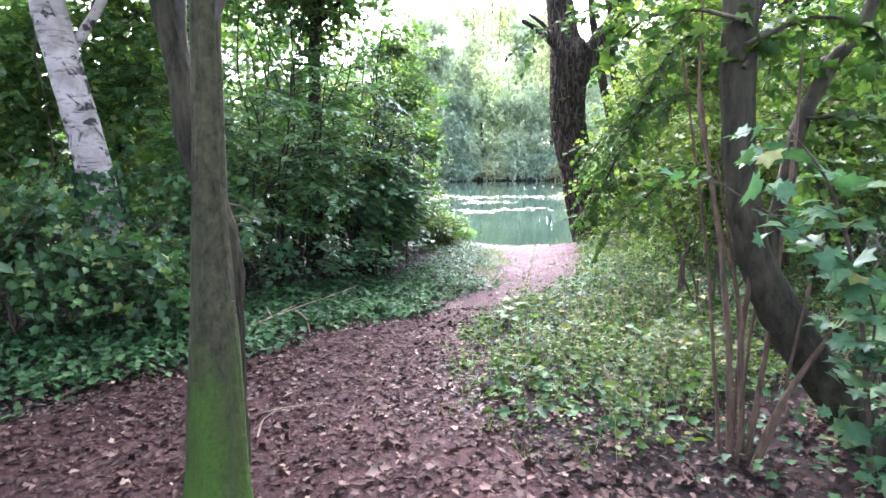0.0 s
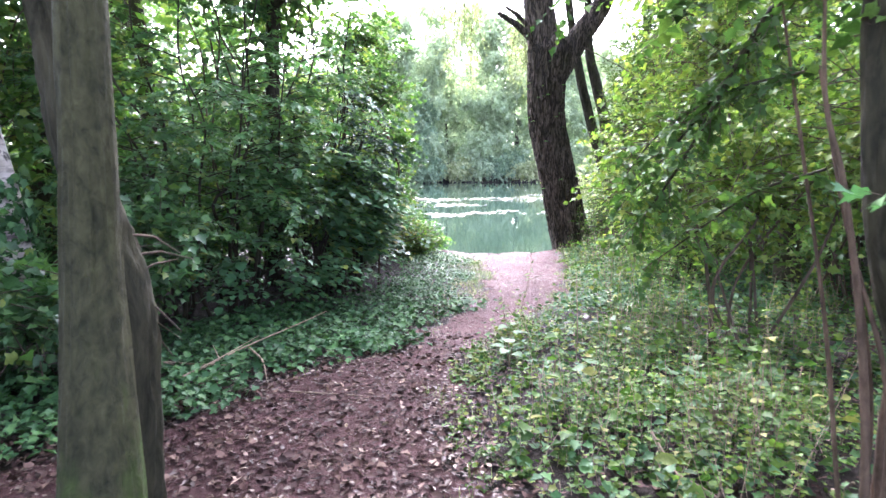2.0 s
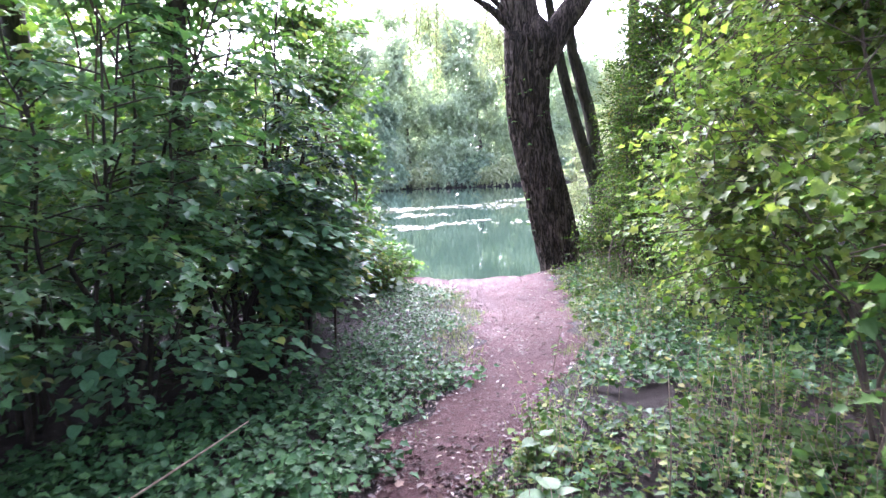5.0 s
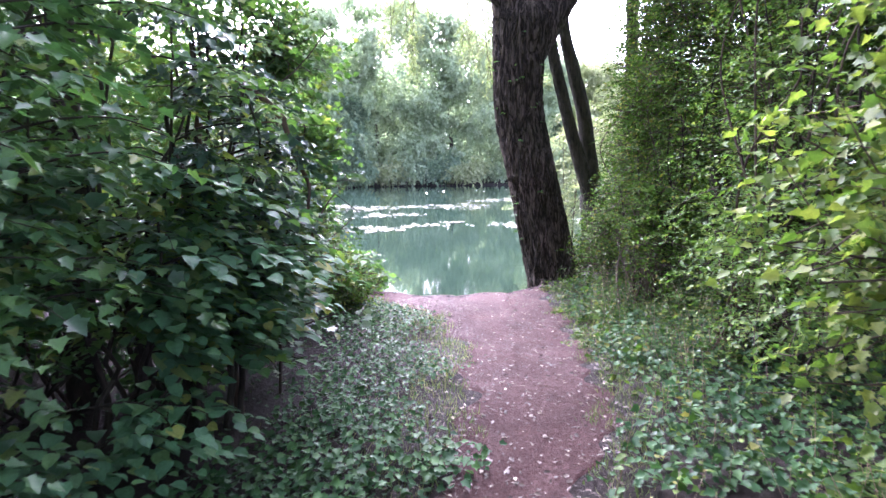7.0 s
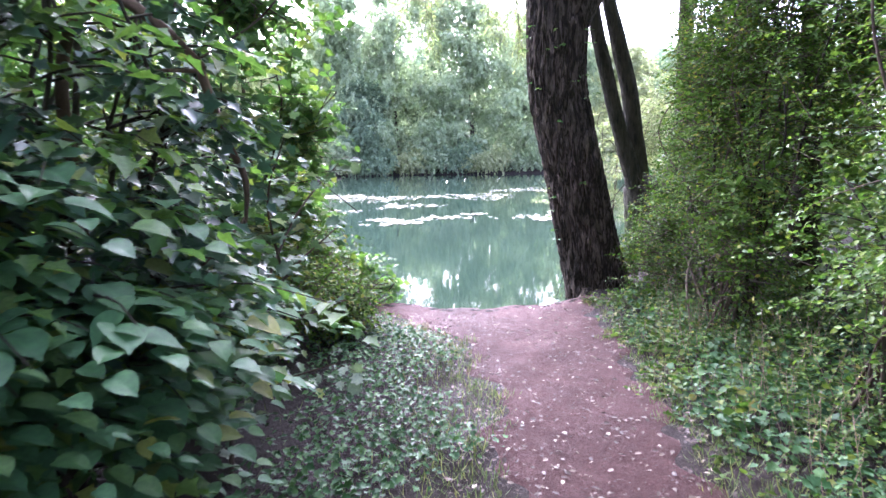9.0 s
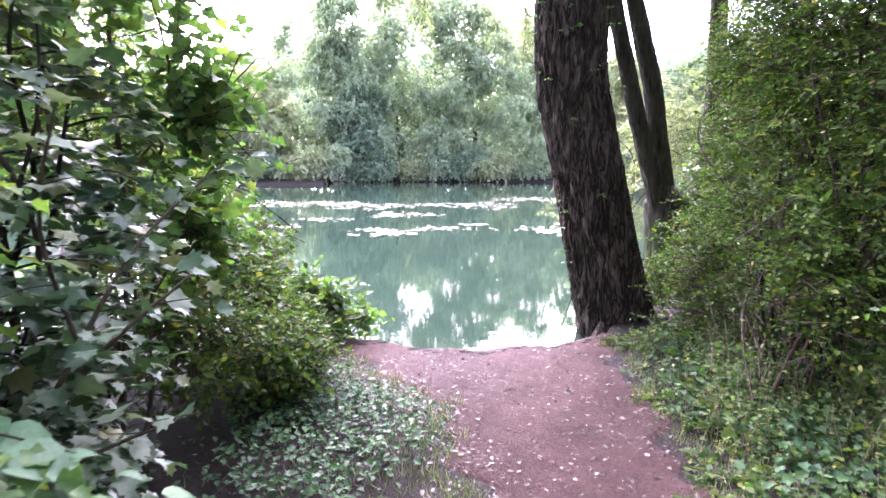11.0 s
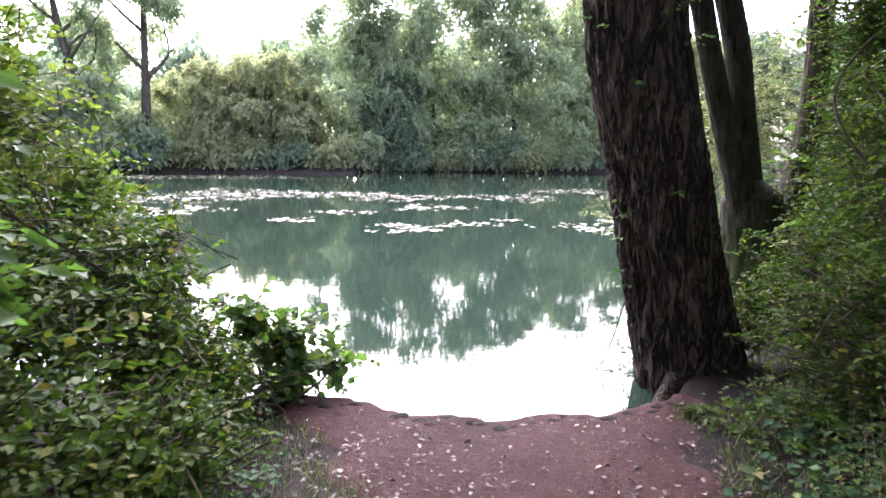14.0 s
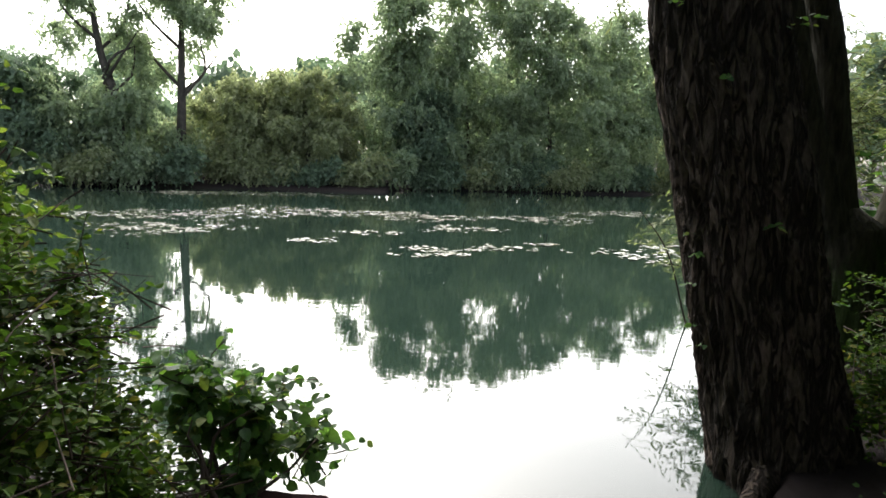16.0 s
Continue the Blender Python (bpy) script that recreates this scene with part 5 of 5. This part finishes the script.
def weeds():
    rng = np.random.default_rng(52)
    def where(x, y):
        e = x - right_edge(y) - 0.1 * np.sin(4 * y) - rng.normal(0, 0.06, len(x))
        d = np.clip((y - 2.7 - 0.35 * np.clip(x - 0.4, 0, 2)) / 0.9, 0, 1)
        return (e > 0.03) & dry(x, y) & (rng.random(len(x)) < side_track(x, y) * d * np.clip(1.15 - 0.12 * e, 0.25, 1) * np.interp(y, [6.8, 7.6, 9.8, 11, 14], [1, 0.05, 0.45, 0.9, 0.9]))
    x, y = scatter(rng, 0, 7, 2.6, 13.6, 40000, where)
    clump = np.sin(2.3 * x + 1.1 * y) * np.sin(1.9 * y - 0.7 * x + 1) + 0.5 * np.sin(5.1 * x - 3.3 * y)
    ok = rng.random(len(x)) < np.clip(0.6 + 0.5 * clump, 0.28, 1)
    x, y, clump = x[ok], y[ok], clump[ok]
    h = (0.05 + rng.exponential(0.11, len(x)).clip(0, 0.4)) * np.clip(1 + 0.6 * clump, 0.45, 1.7) * np.clip((x - right_edge(y)) / 0.5 + 0.35, 0.3, 1)
    P, A, N, S, lines = [], [], [], [], []
    for i in range(len(x)):
        k = int(rng.integers(4, 9))
        z0 = gz(x[i], y[i])
        lean = rng.normal(0, 0.25, 2)
        t = np.linspace(0.35, 1, k)
        a = np.arange(k) * 2.4 + rng.uniform(0, 6)
        P.append(np.stack([x[i] + lean[0] * h[i] * t, y[i] + lean[1] * h[i] * t, z0 + h[i] * t], 1))
        A.append(np.stack([np.cos(a), np.sin(a), 0.15 + 0 * a], 1))
        N.append(np.stack([0.2 * np.cos(a), 0.2 * np.sin(a), 0.8 + 0 * a], 1) + rng.normal(0, 0.45, (k, 3)))
        S.append(rng.uniform(0.02, 0.058, k) * (1.15 - 0.4 * t) * (2.0 if rng.random() < 0.09 else 1.0))
        if i % 2 == 0:
            lines.append(([(x[i], y[i], z0 - 0.02), (x[i] + lean[0] * h[i], y[i] + lean[1] * h[i], z0 + h[i])], [0.0025, 0.0015]))
    root = thing("ground_herbs", (1.2, 5.0, gz(1.2, 5.0)), "patch of low pale-green woodland herbs and seedlings", "herbs", kind="stuff")
    P, A, N, S = np.vstack(P), np.vstack(A), np.vstack(N), np.concatenate(S)
    kind = rng.integers(0, 3, len(P))
    for k, tmpl in enumerate((OVAL, LOBE, DIAMOND)):
        q = kind == k
        leaves_mesh("leaf_mass", P[q], A[q], N[q], S[q] * (1.0, 1.0, 0.8)[k], tmpl, LEAF_WEED, root)["kind"] = "stuff"
    joined_tubes("stalk_work", lines, BARK_DRY, root, 3, 0.2)["kind"] = "stuff"
    settle(root)


def grass():
    rng = np.random.default_rng(53)
    def where(x, y):
        dl = left_edge(y) - x
        dr = x - right_edge(y)
        w = np.clip((y - 7.0) / 1.5, 0.12, 1)
        rag = 0.08 * np.sin(3.7 * y + 1) + 0.07 * np.sin(9 * y) + 0.05 * np.sin(21 * y)
        dl, dr = dl + rag, dr + rag
        return dry(x, y) & (((dl > -0.03) & (dl < rng.exponential(0.4, len(x)) * w * (y > 7.5))) | ((dr > -0.03) & (dr < rng.exponential(0.42, len(x)) * w * (y > 3))))
    x, y = scatter(rng, -1, 4, 3, 13.6, 120000, where)
    n = len(x)
    ang = rng.uniform(0, 2 * math.pi, n)
    ax = np.stack([np.cos(ang), np.sin(ang), 0.3 + 1.2 * rng.random(n)], 1)
    nm = np.stack([-np.cos(ang), -np.sin(ang), 0.6 + 0 * ang], 1)
    ob = leaves_mesh("grass", np.stack([x, y, ground_z(x, y) - 0.01], 1), ax, nm, rng.uniform(0.03, 0.11, n), BLADE, LEAF_GRASS)
    tagged(ob, "short pale grass fringing the path", "grass", kind="stuff")


def leaf_litter():
    rng = np.random.default_rng(54)
    def where(x, y):
        inside = (x > left_edge(y) - 0.25) & (x < right_edge(y) + 0.15 + np.clip(3.3 - y, 0, 2) * 3)
        mid = np.minimum(x - left_edge(y), right_edge(y) - x)
        dens = np.interp(y, [1, 4.5, 7, 10, 13.6], [1, 0.6, 0.4, 0.3, 0.3]) * np.where(mid < 0.2, 1.0, 0.5)
        return inside & dry(x, y) & (rng.random(len(x)) < dens)
    x, y = scatter(rng, -3.0, 4.0, 3.5, 13.7, 80000, where)
    n = len(x)
    a = rng.uniform(0, 2 * math.pi, n)
    pos = np.stack([x, y, ground_z(x, y) + 0.018 + rng.uniform(0, 0.016, n)], 1)
    half = rng.random(n) < 0.5
    for sel, tmpl, lab in ((half, OVAL, "curled brown dead leaves strewn over the path"), (~half, SLIM, "narrow pale dead willow leaves on the path")):
        k = sel.sum()
        ob = leaves_mesh("fallen_leaves", pos[sel], np.stack([np.cos(a[sel]), np.sin(a[sel]), rng.normal(0, 0.12, k)], 1), rnd(rng, k, 0.28) + [0, 0, 1], rng.uniform(0.018, 0.048, k), tmpl, LITTER_PALE)
        tagged(ob, lab, "dead leaves", kind="stuff")


def foreground_litter():
    rng = np.random.default_rng(55)
    def where(x, y):
        e = np.maximum(0, x - right_edge(y))
        return (x > left_edge(y) - 0.5) & (rng.random(len(x)) < np.interp(y, [3.0, 5.0, 7.0], [1.0, 0.7, 0.25]) * np.where((y > 3.6) & (e > 0.2), 0.25, 1.0))
    x, y = scatter(rng, -5, 4.5, 0.8, 7.0, 66000, where)
    n = len(x)
    a = rng.uniform(0, 2 * math.pi, n)
    pos = np.stack([x, y, ground_z(x, y) + 0.016 + rng.uniform(0, 0.022, n)], 1)
    pick = rng.integers(0, 3, n)
    for k, (tmpl, lab, big) in enumerate(((OVAL, "thick litter of purplish-brown dead leaves", 0.05), (LOBE, "curled dead maple leaves on the woodland floor", 0.065), (SLIM, "narrow brown dead leaves and scraps", 0.075))):
        q = pick == k
        c = int(q.sum())
        ob = leaves_mesh("fallen_leaves", pos[q], np.stack([np.cos(a[q]), np.sin(a[q]), rng.normal(0, 0.2, c)], 1), rnd(rng, c, 0.33) + [0, 0, 1], rng.uniform(0.02, big, c), tmpl, LITTER)
        tagged(ob, lab, "dead leaves", kind="stuff")


foreground_litter()
ivy_carpet()
weeds()
grass()
leaf_litter()


# ---- The far bank ----
def far_tree(name, x, y, blobs, mat, label, n, size, seed, trunk=None, template=SLIM, hang=0.6):
    z0 = gz(x, y)
    root = thing(name, (x, y, z0), label, "tree")
    rng = np.random.default_rng(seed)
    for pts, rad in trunk or [([(x, y, z0 - 0.2), (x + 0.3, y, z0 + 3), (x, y, z0 + 7)], [.3, .22, .06])]:
        tube("trunk", pts, rad, BARK_FAR, root, sides=8, step=0.6)
    tips, out = shell(rng, blobs, n, 0.8)
    ok = tips[:, 2] > ground_z(tips[:, 0], tips[:, 1]) + 0.1
    tips, out = tips[ok], out[ok]
    p, ax, nm, s = sprays(rng, tips, unit(out + rnd(rng, len(tips), 0.4) + [0, 0, -0.3]), 9, size * 3, size, 0.4, 0.5)
    leaves_mesh("crown", p, ax + [0, 0, -hang], nm, s, template, mat, root)["kind"] = "stuff"
    settle(root)


def far_bank():
    rng = np.random.default_rng(61)
    # two tall open trees
    for x, h, lean in ((-21.6, 21, -2.2), (-18.0, 20, 0.6)):
        y = float(far_shore(x)) + 3
        z0 = gz(x, y)
        trunk = [([(x, y, z0 - 0.2), (x + 0.2, y, z0 + 5), (x + lean * 0.5, y, z0 + 10), (x + lean, y, z0 + h)], [.42, .34, .24, .05])]
        for k in range(7):
            zz = z0 + rng.uniform(5, h * 0.75)
            s = -1 if k % 2 else 1
            bx = x + lean * (zz - z0) / h
            trunk.append(([(bx, y, zz), (bx + s * 1.5, y + rng.normal(0, 1), zz + 1.6), (bx + s * rng.uniform(2, 3.5), y + rng.normal(0, 1.5), zz + 3.6)], [.13, .09, .03]))
        blobs = [((x + rng.uniform(-3.2, 3.2) + lean * 0.6, y + rng.uniform(-2, 2), z0 + rng.uniform(6.5, h)), (rng.uniform(1.1, 2.1), 1.6, rng.uniform(1.0, 1.8))) for k in range(26)]
        far_tree("tall_tree", x, y, blobs, HAZED_GREY, "tall open tree with bare limbs on the far bank", 1300, 0.34, 62 + int(x), trunk, DIAMOND)
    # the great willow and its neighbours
    spec = [("willow_tree", -1.5, 5, 5.6, 17.5, HAZED_GREY, "rounded grey-green willow on the far bank"), ("willow_tree", 4.0, 6, 6.6, 20.0, HAZED_GREY, "tall grey-green willow over the far bank"),
            ("willow_tree", 11.5, 5, 6.0, 18.0, HAZED_GREY, "spreading grey-green willow on the far bank"), ("willow_tree", 19.0, 5, 6.2, 18.0, HAZED_GREY, "broad willow at the corner of the pond"),
            ("willow_tree", 28.0, 3, 5.5, 14, HAZED_OLIVE, "tall olive willow at the end of the pond"), ("tree", 0.5, 3, 3.0, 8.5, HAZED_GREEN, "dark green tree beside the far water"),
            ("willow_tree", -9.5, 4, 4.6, 9.5, HAZED_OLIVE, "yellowish willow on the far bank"), ("willow_tree", -14.8, 4, 4.6, 8.5, HAZED_OLIVE, "olive willow on the far bank"),
            ("willow_tree", -22.5, 4, 5.0, 6.5, HAZED_GREY, "low grey willow on the far bank"), ("willow_tree", -29.0, 4, 5.5, 9.5, HAZED_GREEN, "green tree on the far bank"), ("tree", -38.0, 3, 5.0, 14.0, HAZED_GREEN, "tall green tree on the far bank"),
            ("tree", -47.0, 3, 6.0, 16.0, HAZED_GREEN, "great green tree at the pond's far corner"), ("tree", 38.0, 2, 6.0, 15.0, HAZED_GREEN, "great green tree beyond the pond")]
    for i, (name, x, dy, r, h, mat, label) in enumerate(spec):
        y = float(far_shore(x)) + dy
        blobs = []
        for k in range(44):
            f = (k + rng.random()) / 44 * 0.86 + 0.05
            w = r * math.sqrt(max(0.05, 1 - (f * 0.98) ** 3))
            q = r * rng.uniform(0.2, 0.44)
            blobs.append(((x + rng.uniform(-1, 1) * w, y + rng.uniform(-0.7, 0.7) * w, h * f), (q, q, q * 0.85)))
        for k in range(5):
            f = 0.16 + 0.17 * k
            w = r * math.sqrt(1 - f ** 3) * 0.86
            blobs.append(((x, y, h * f), (w, w * 0.75, h * 0.15)))
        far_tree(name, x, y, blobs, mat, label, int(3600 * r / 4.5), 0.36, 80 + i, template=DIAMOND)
    for i in range(24):
        x = -36 + 3.05 * i + rng.uniform(-0.8, 0.8)
        y = float(far_shore(x)) + 1.0
        h = rng.uniform(1.4, 3.0)
        m = [HAZED_GREEN, HAZED_OLIVE, HAZED_GREY][i % 3]
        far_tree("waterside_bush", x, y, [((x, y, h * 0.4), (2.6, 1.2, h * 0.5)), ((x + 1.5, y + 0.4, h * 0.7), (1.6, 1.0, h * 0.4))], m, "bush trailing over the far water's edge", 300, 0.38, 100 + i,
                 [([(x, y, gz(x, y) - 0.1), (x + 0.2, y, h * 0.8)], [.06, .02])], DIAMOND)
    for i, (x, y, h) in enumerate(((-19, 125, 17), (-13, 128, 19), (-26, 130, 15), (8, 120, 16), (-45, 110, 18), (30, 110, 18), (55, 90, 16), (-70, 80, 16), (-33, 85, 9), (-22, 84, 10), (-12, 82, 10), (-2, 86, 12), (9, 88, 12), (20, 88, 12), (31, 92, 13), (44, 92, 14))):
        far_tree("tree", x, y, [((x, y, h), (5, 4, 4)), ((x + 3, y, h - 3), (5, 4, 4)), ((x - 3, y, h - 5), (5, 4, 5)), ((x, y, h - 8), (6, 4, 5))], HAZED_GREEN, "distant dark tree behind the pond", 450, 1.2, 130 + i, template=DIAMOND)


far_bank()


def lily_patches():
    spots = [(1.2, 25.4, .95, .5), (2.95, 26.4, .75, .35), (6.3, 25.6, 1.6, .6), (7.4, 27.2, 1.1, .4), (-0.5, 29.3, .9, .35), (-1.8, 27.1, .6, .25), (2.1, 31.2, 1.2, .6), (1.0, 35.6, 2.2, 1.0), (-4.8, 36.8, 3.6, 1.6),
             (-6.5, 29.3, 2.0, .9), (5.6, 36.0, 2.0, 1.0), (4.15, 27.3, .4, .15), (9.9, 40.5, 2.5, 1.0), (-9.0, 34.0, 3.0, 1.2), (-9.0, 52.0, 5.0, 1.4), (-14.0, 51.0, 4.0, 1.2), (-1.0, 37.5, 2.0, .6)]
    rng = np.random.default_rng(71)
    for cx, cy, rx, ry in spots:
        ry = ry * 1.9
        n = int(min(900, 130 * rx * ry + 60))
        a, r = rng.uniform(0, 2 * math.pi, n), np.sqrt(rng.random(n))
        wob = 1 + 0.3 * np.sin(3 * a + cx) + 0.2 * np.sin(7 * a)
        pos = np.stack([cx + rx * r * wob * np.cos(a), cy + ry * r * wob * np.sin(a), WATER_Z + rng.uniform(0.004, 0.02, n)], 1)
        ok = np.sin(4.1 * pos[:, 0] + 2 * np.sin(1.3 * pos[:, 1])) * np.sin(3.3 * pos[:, 1]) > rng.uniform(-0.9, 0.5, n)
        pos = pos[ok]
        n = len(pos)
        b = rng.uniform(0, 2 * math.pi, n)
        ob = leaves_mesh("floating_leaves", pos, np.stack([np.cos(b), np.sin(b), 0 * b], 1), rnd(rng, n, 0.05) + [0, 0, 1], rng.uniform(0.07, 0.17, n), PAD, LEAF_PAD)
        tagged(ob, "patch of pale floating leaves on the pond", "water plants", "patches of floating leaves", "stuff")


LEAF_PAD = leaf_material("floating_leaf", [(0, G(.10, .12, .07)), (.6, G(.18, .19, .13)), (1, G(.32, .31, .25))], 0.05, 0.3)
lily_patches()


# ---- Small things ----
def dead_branches():
    sets = [("pale dry dead branch lying on the ivy", [[(-1.66, 5.3, .10), (-1.4, 5.8, .15), (-1.1, 6.4, .17), (-0.9, 6.75, .2)], [(-2.08, 5.53, .15), (-1.7, 5.45, .14), (-1.35, 5.42, .13)], [(-1.35, 5.75, .16), (-1.2, 5.5, .14), (-1.1, 5.18, .10)]], .008),
            ("tangle of dead twigs leaning from the ivy", [[(-2.38, 5.6, .1), (-2.45, 6.0, .35), (-2.55, 6.6, .72)], [(-2.42, 5.8, .25), (-2.2, 5.6, .2), (-1.75, 5.4, .14)], [(-2.5, 6.2, .45), (-2.3, 6.1, .4), (-1.9, 5.9, .2)]], .007),
            ("thin dry stick among the herbs", [[(1.02, 3.95, .22), (1.05, 3.7, .12), (1.1, 3.35, .03)], [(1.05, 3.7, .12), (1.15, 3.55, .1), (1.2, 3.45, .05)]], .006),
            ("bent dry stick on the leaf litter", [[(-1.08, 3.62, .03), (-0.95, 3.66, .05), (-0.75, 3.75, .05)], [(-1.0, 3.3, .03), (-1.02, 3.5, .05), (-0.96, 3.68, .05)]], .006),
            ("pale dry branch on the ivy edge", [[(-1.65, 5.15, .14), (-1.5, 5.5, .16), (-1.32, 5.95, .2)], [(-1.5, 5.5, .16), (-1.6, 5.7, .2)]], .006),
            ("short stick lying on the path", [[(0.97, 9.26, -.12), (1.06, 9.3, -.11), (1.17, 9.36, -.12)]], .009),
            ("dead twig at the path's edge", [[(-0.95, 5.15, .03), (-0.6, 5.05, .04), (-0.3, 5.0, .03)]], .006)]
    for label, lines, r in sets:
        x, y = lines[0][0][:2]
        root = thing("dead_branch", (x, y, gz(x, y)), label, "branch")
        for pts in lines:
            pts = [(a, b, max(c, gz(a, b) + r * 0.4)) for a, b, c in pts]
            tube("twig", pts, np.linspace(r, r * 0.35, len(pts)), BARK_DRY, root, sides=7, step=0.06, bark=r * 0.15)
        settle(root)


def stalks():
    rng = np.random.default_rng(95)
    for k, (x, y, h) in enumerate(((1.07, 5.57, .75), (0.89, 6.85, .7), (1.3, 5.2, .6), (0.75, 4.9, .5), (1.5, 6.1, .6), (0.7, 6.3, .45), (1.7, 4.7, .55), (0.55, 4.3, .42))):
        root = thing("dry_stalk", (x, y, gz(x, y)), "tall dry weed stalk with a few seed leaves", "weed stalk", "dry stalks among the herbs")
        top = np.array([x + rng.normal(0, .05), y + rng.normal(0, .05), gz(x, y) + h])
        tube("stalk", bent(rng, (x, y, gz(x, y) - .02), top, .015, 4), [.005, .004, .003, .0015], BARK_DRY, root, sides=6, step=.06)
        n = 14
        t = rng.uniform(.25, 1, n)
        a = rng.uniform(0, 6.28, n)
        pos = np.array([x, y, gz(x, y)]) + (top - [x, y, gz(x, y)]) * t[:, None]
        leaves_mesh("stalk_leaf", pos, np.stack([np.cos(a), np.sin(a), -.2 + 0 * a], 1), rnd(rng, n, .3) + [0, 0, 1], rng.uniform(.03, .06, n), OVAL, LEAF_WEED, root)["kind"] = "stuff"
        settle(root)


def pale_plants():
    for k, (x, y) in enumerate(((1.51, 4.86), (1.06, 5.06), (1.75, 5.0), (0.72, 6.3), (1.55, 4.4), (0.6, 5.7))):
        rng = np.random.default_rng(400 + k)
        root = thing("broadleaf_plant", (x, y, gz(x, y)), "low plant with broad pale blue-green leaves", "plant", "pale broadleaf plants")
        n = 5
        a = np.arange(n) * 1.257 + rng.uniform(0, 6)
        pos = np.stack([x + .04 * np.cos(a), y + .04 * np.sin(a), gz(x, y) + rng.uniform(.1, .2, n)], 1)
        for p, q in zip(pos, a):
            tube("leaf_stalk", [(x, y, gz(x, y) - .01), ((x + p[0]) / 2, (y + p[1]) / 2, p[2] - .03), tuple(p)], [.004, .003, .002], BARK_DRY, root, sides=5, step=.05)
        leaf_parts(root, pos, np.stack([np.cos(a), np.sin(a), .1 + 0 * a], 1), rnd(rng, n, .25) + [0, 0, 1], rng.uniform(.07, .13, n), ROUND, LEAF_PALE)
        settle(root)


def bank_clods():
    rng = np.random.default_rng(96)
    for k in range(26):
        x = 0.3 + 2.6 * (k + rng.random()) / 26
        y = float(near_shore(x)) - rng.uniform(0.08, 0.2)
        r = rng.uniform(.015, .045)
        root = new("clod")
        root.location = (x, y, gz(x, y) + 0.01)
        tagged(root, "dark clod of earth on the crumbling bank", "earth clod", "clods along the bank")
        bm = bmesh.new()
        bmesh.ops.create_icosphere(bm, subdivisions=2, radius=r)
        for v in bm.verts:
            v.co *= 1 + 0.45 * noise.noise(v.co / r * 1.3 + Vector((k * 3.1, 0, 0)))
            v.co.x *= 1.5
            v.co.z = v.co.z * 0.4
        me = bpy.data.meshes.new("lump")
        bm.to_mesh(me)
        bm.free()
        me.materials.append(SOIL)
        ob = new("lump", me)
        ob.parent = root


def bare_branch():
    root = thing("dead_branch", (-0.75, 8.9, gz(-0.75, 8.9)), "crooked bare branch hanging out of the ivy thicket", "branch")
    tube("limb", [(-0.75, 8.9, gz(-0.75, 8.9) - .03), (-0.85, 8.85, 0.9), (-0.9, 8.75, 1.8), (-0.72, 8.62, 2.1), (-0.55, 8.6, 2.04), (-0.38, 8.58, 1.87)], [.03, .026, .022, .02, .018, .017], BARK_STEM, root, sides=12, step=0.05, bark=0.003)
    tube("limb", [(-0.39, 8.58, 1.88), (-0.34, 8.57, 1.72), (-0.3, 8.56, 1.61), (-0.25, 8.56, 1.49), (-0.26, 8.57, 1.33)], [.014, .013, .012, .009, .004], BARK_STEM, root, sides=10, step=0.04, bark=0.003)
    tube("twig", [(-0.4, 8.58, 1.86), (-0.5, 8.5, 1.85), (-0.66, 8.4, 1.8)], [.008, .006, .003], BARK_STEM, root, sides=7, step=0.05)
    tube("twig", [(-0.26, 8.57, 1.36), (-0.33, 8.5, 1.27), (-0.42, 8.45, 1.18)], [.006, .005, .003], BARK_STEM, root, sides=7, step=0.05)
    settle(root)


bare_branch()
dead_branches()
stalks()
pale_plants()
bank_clods()
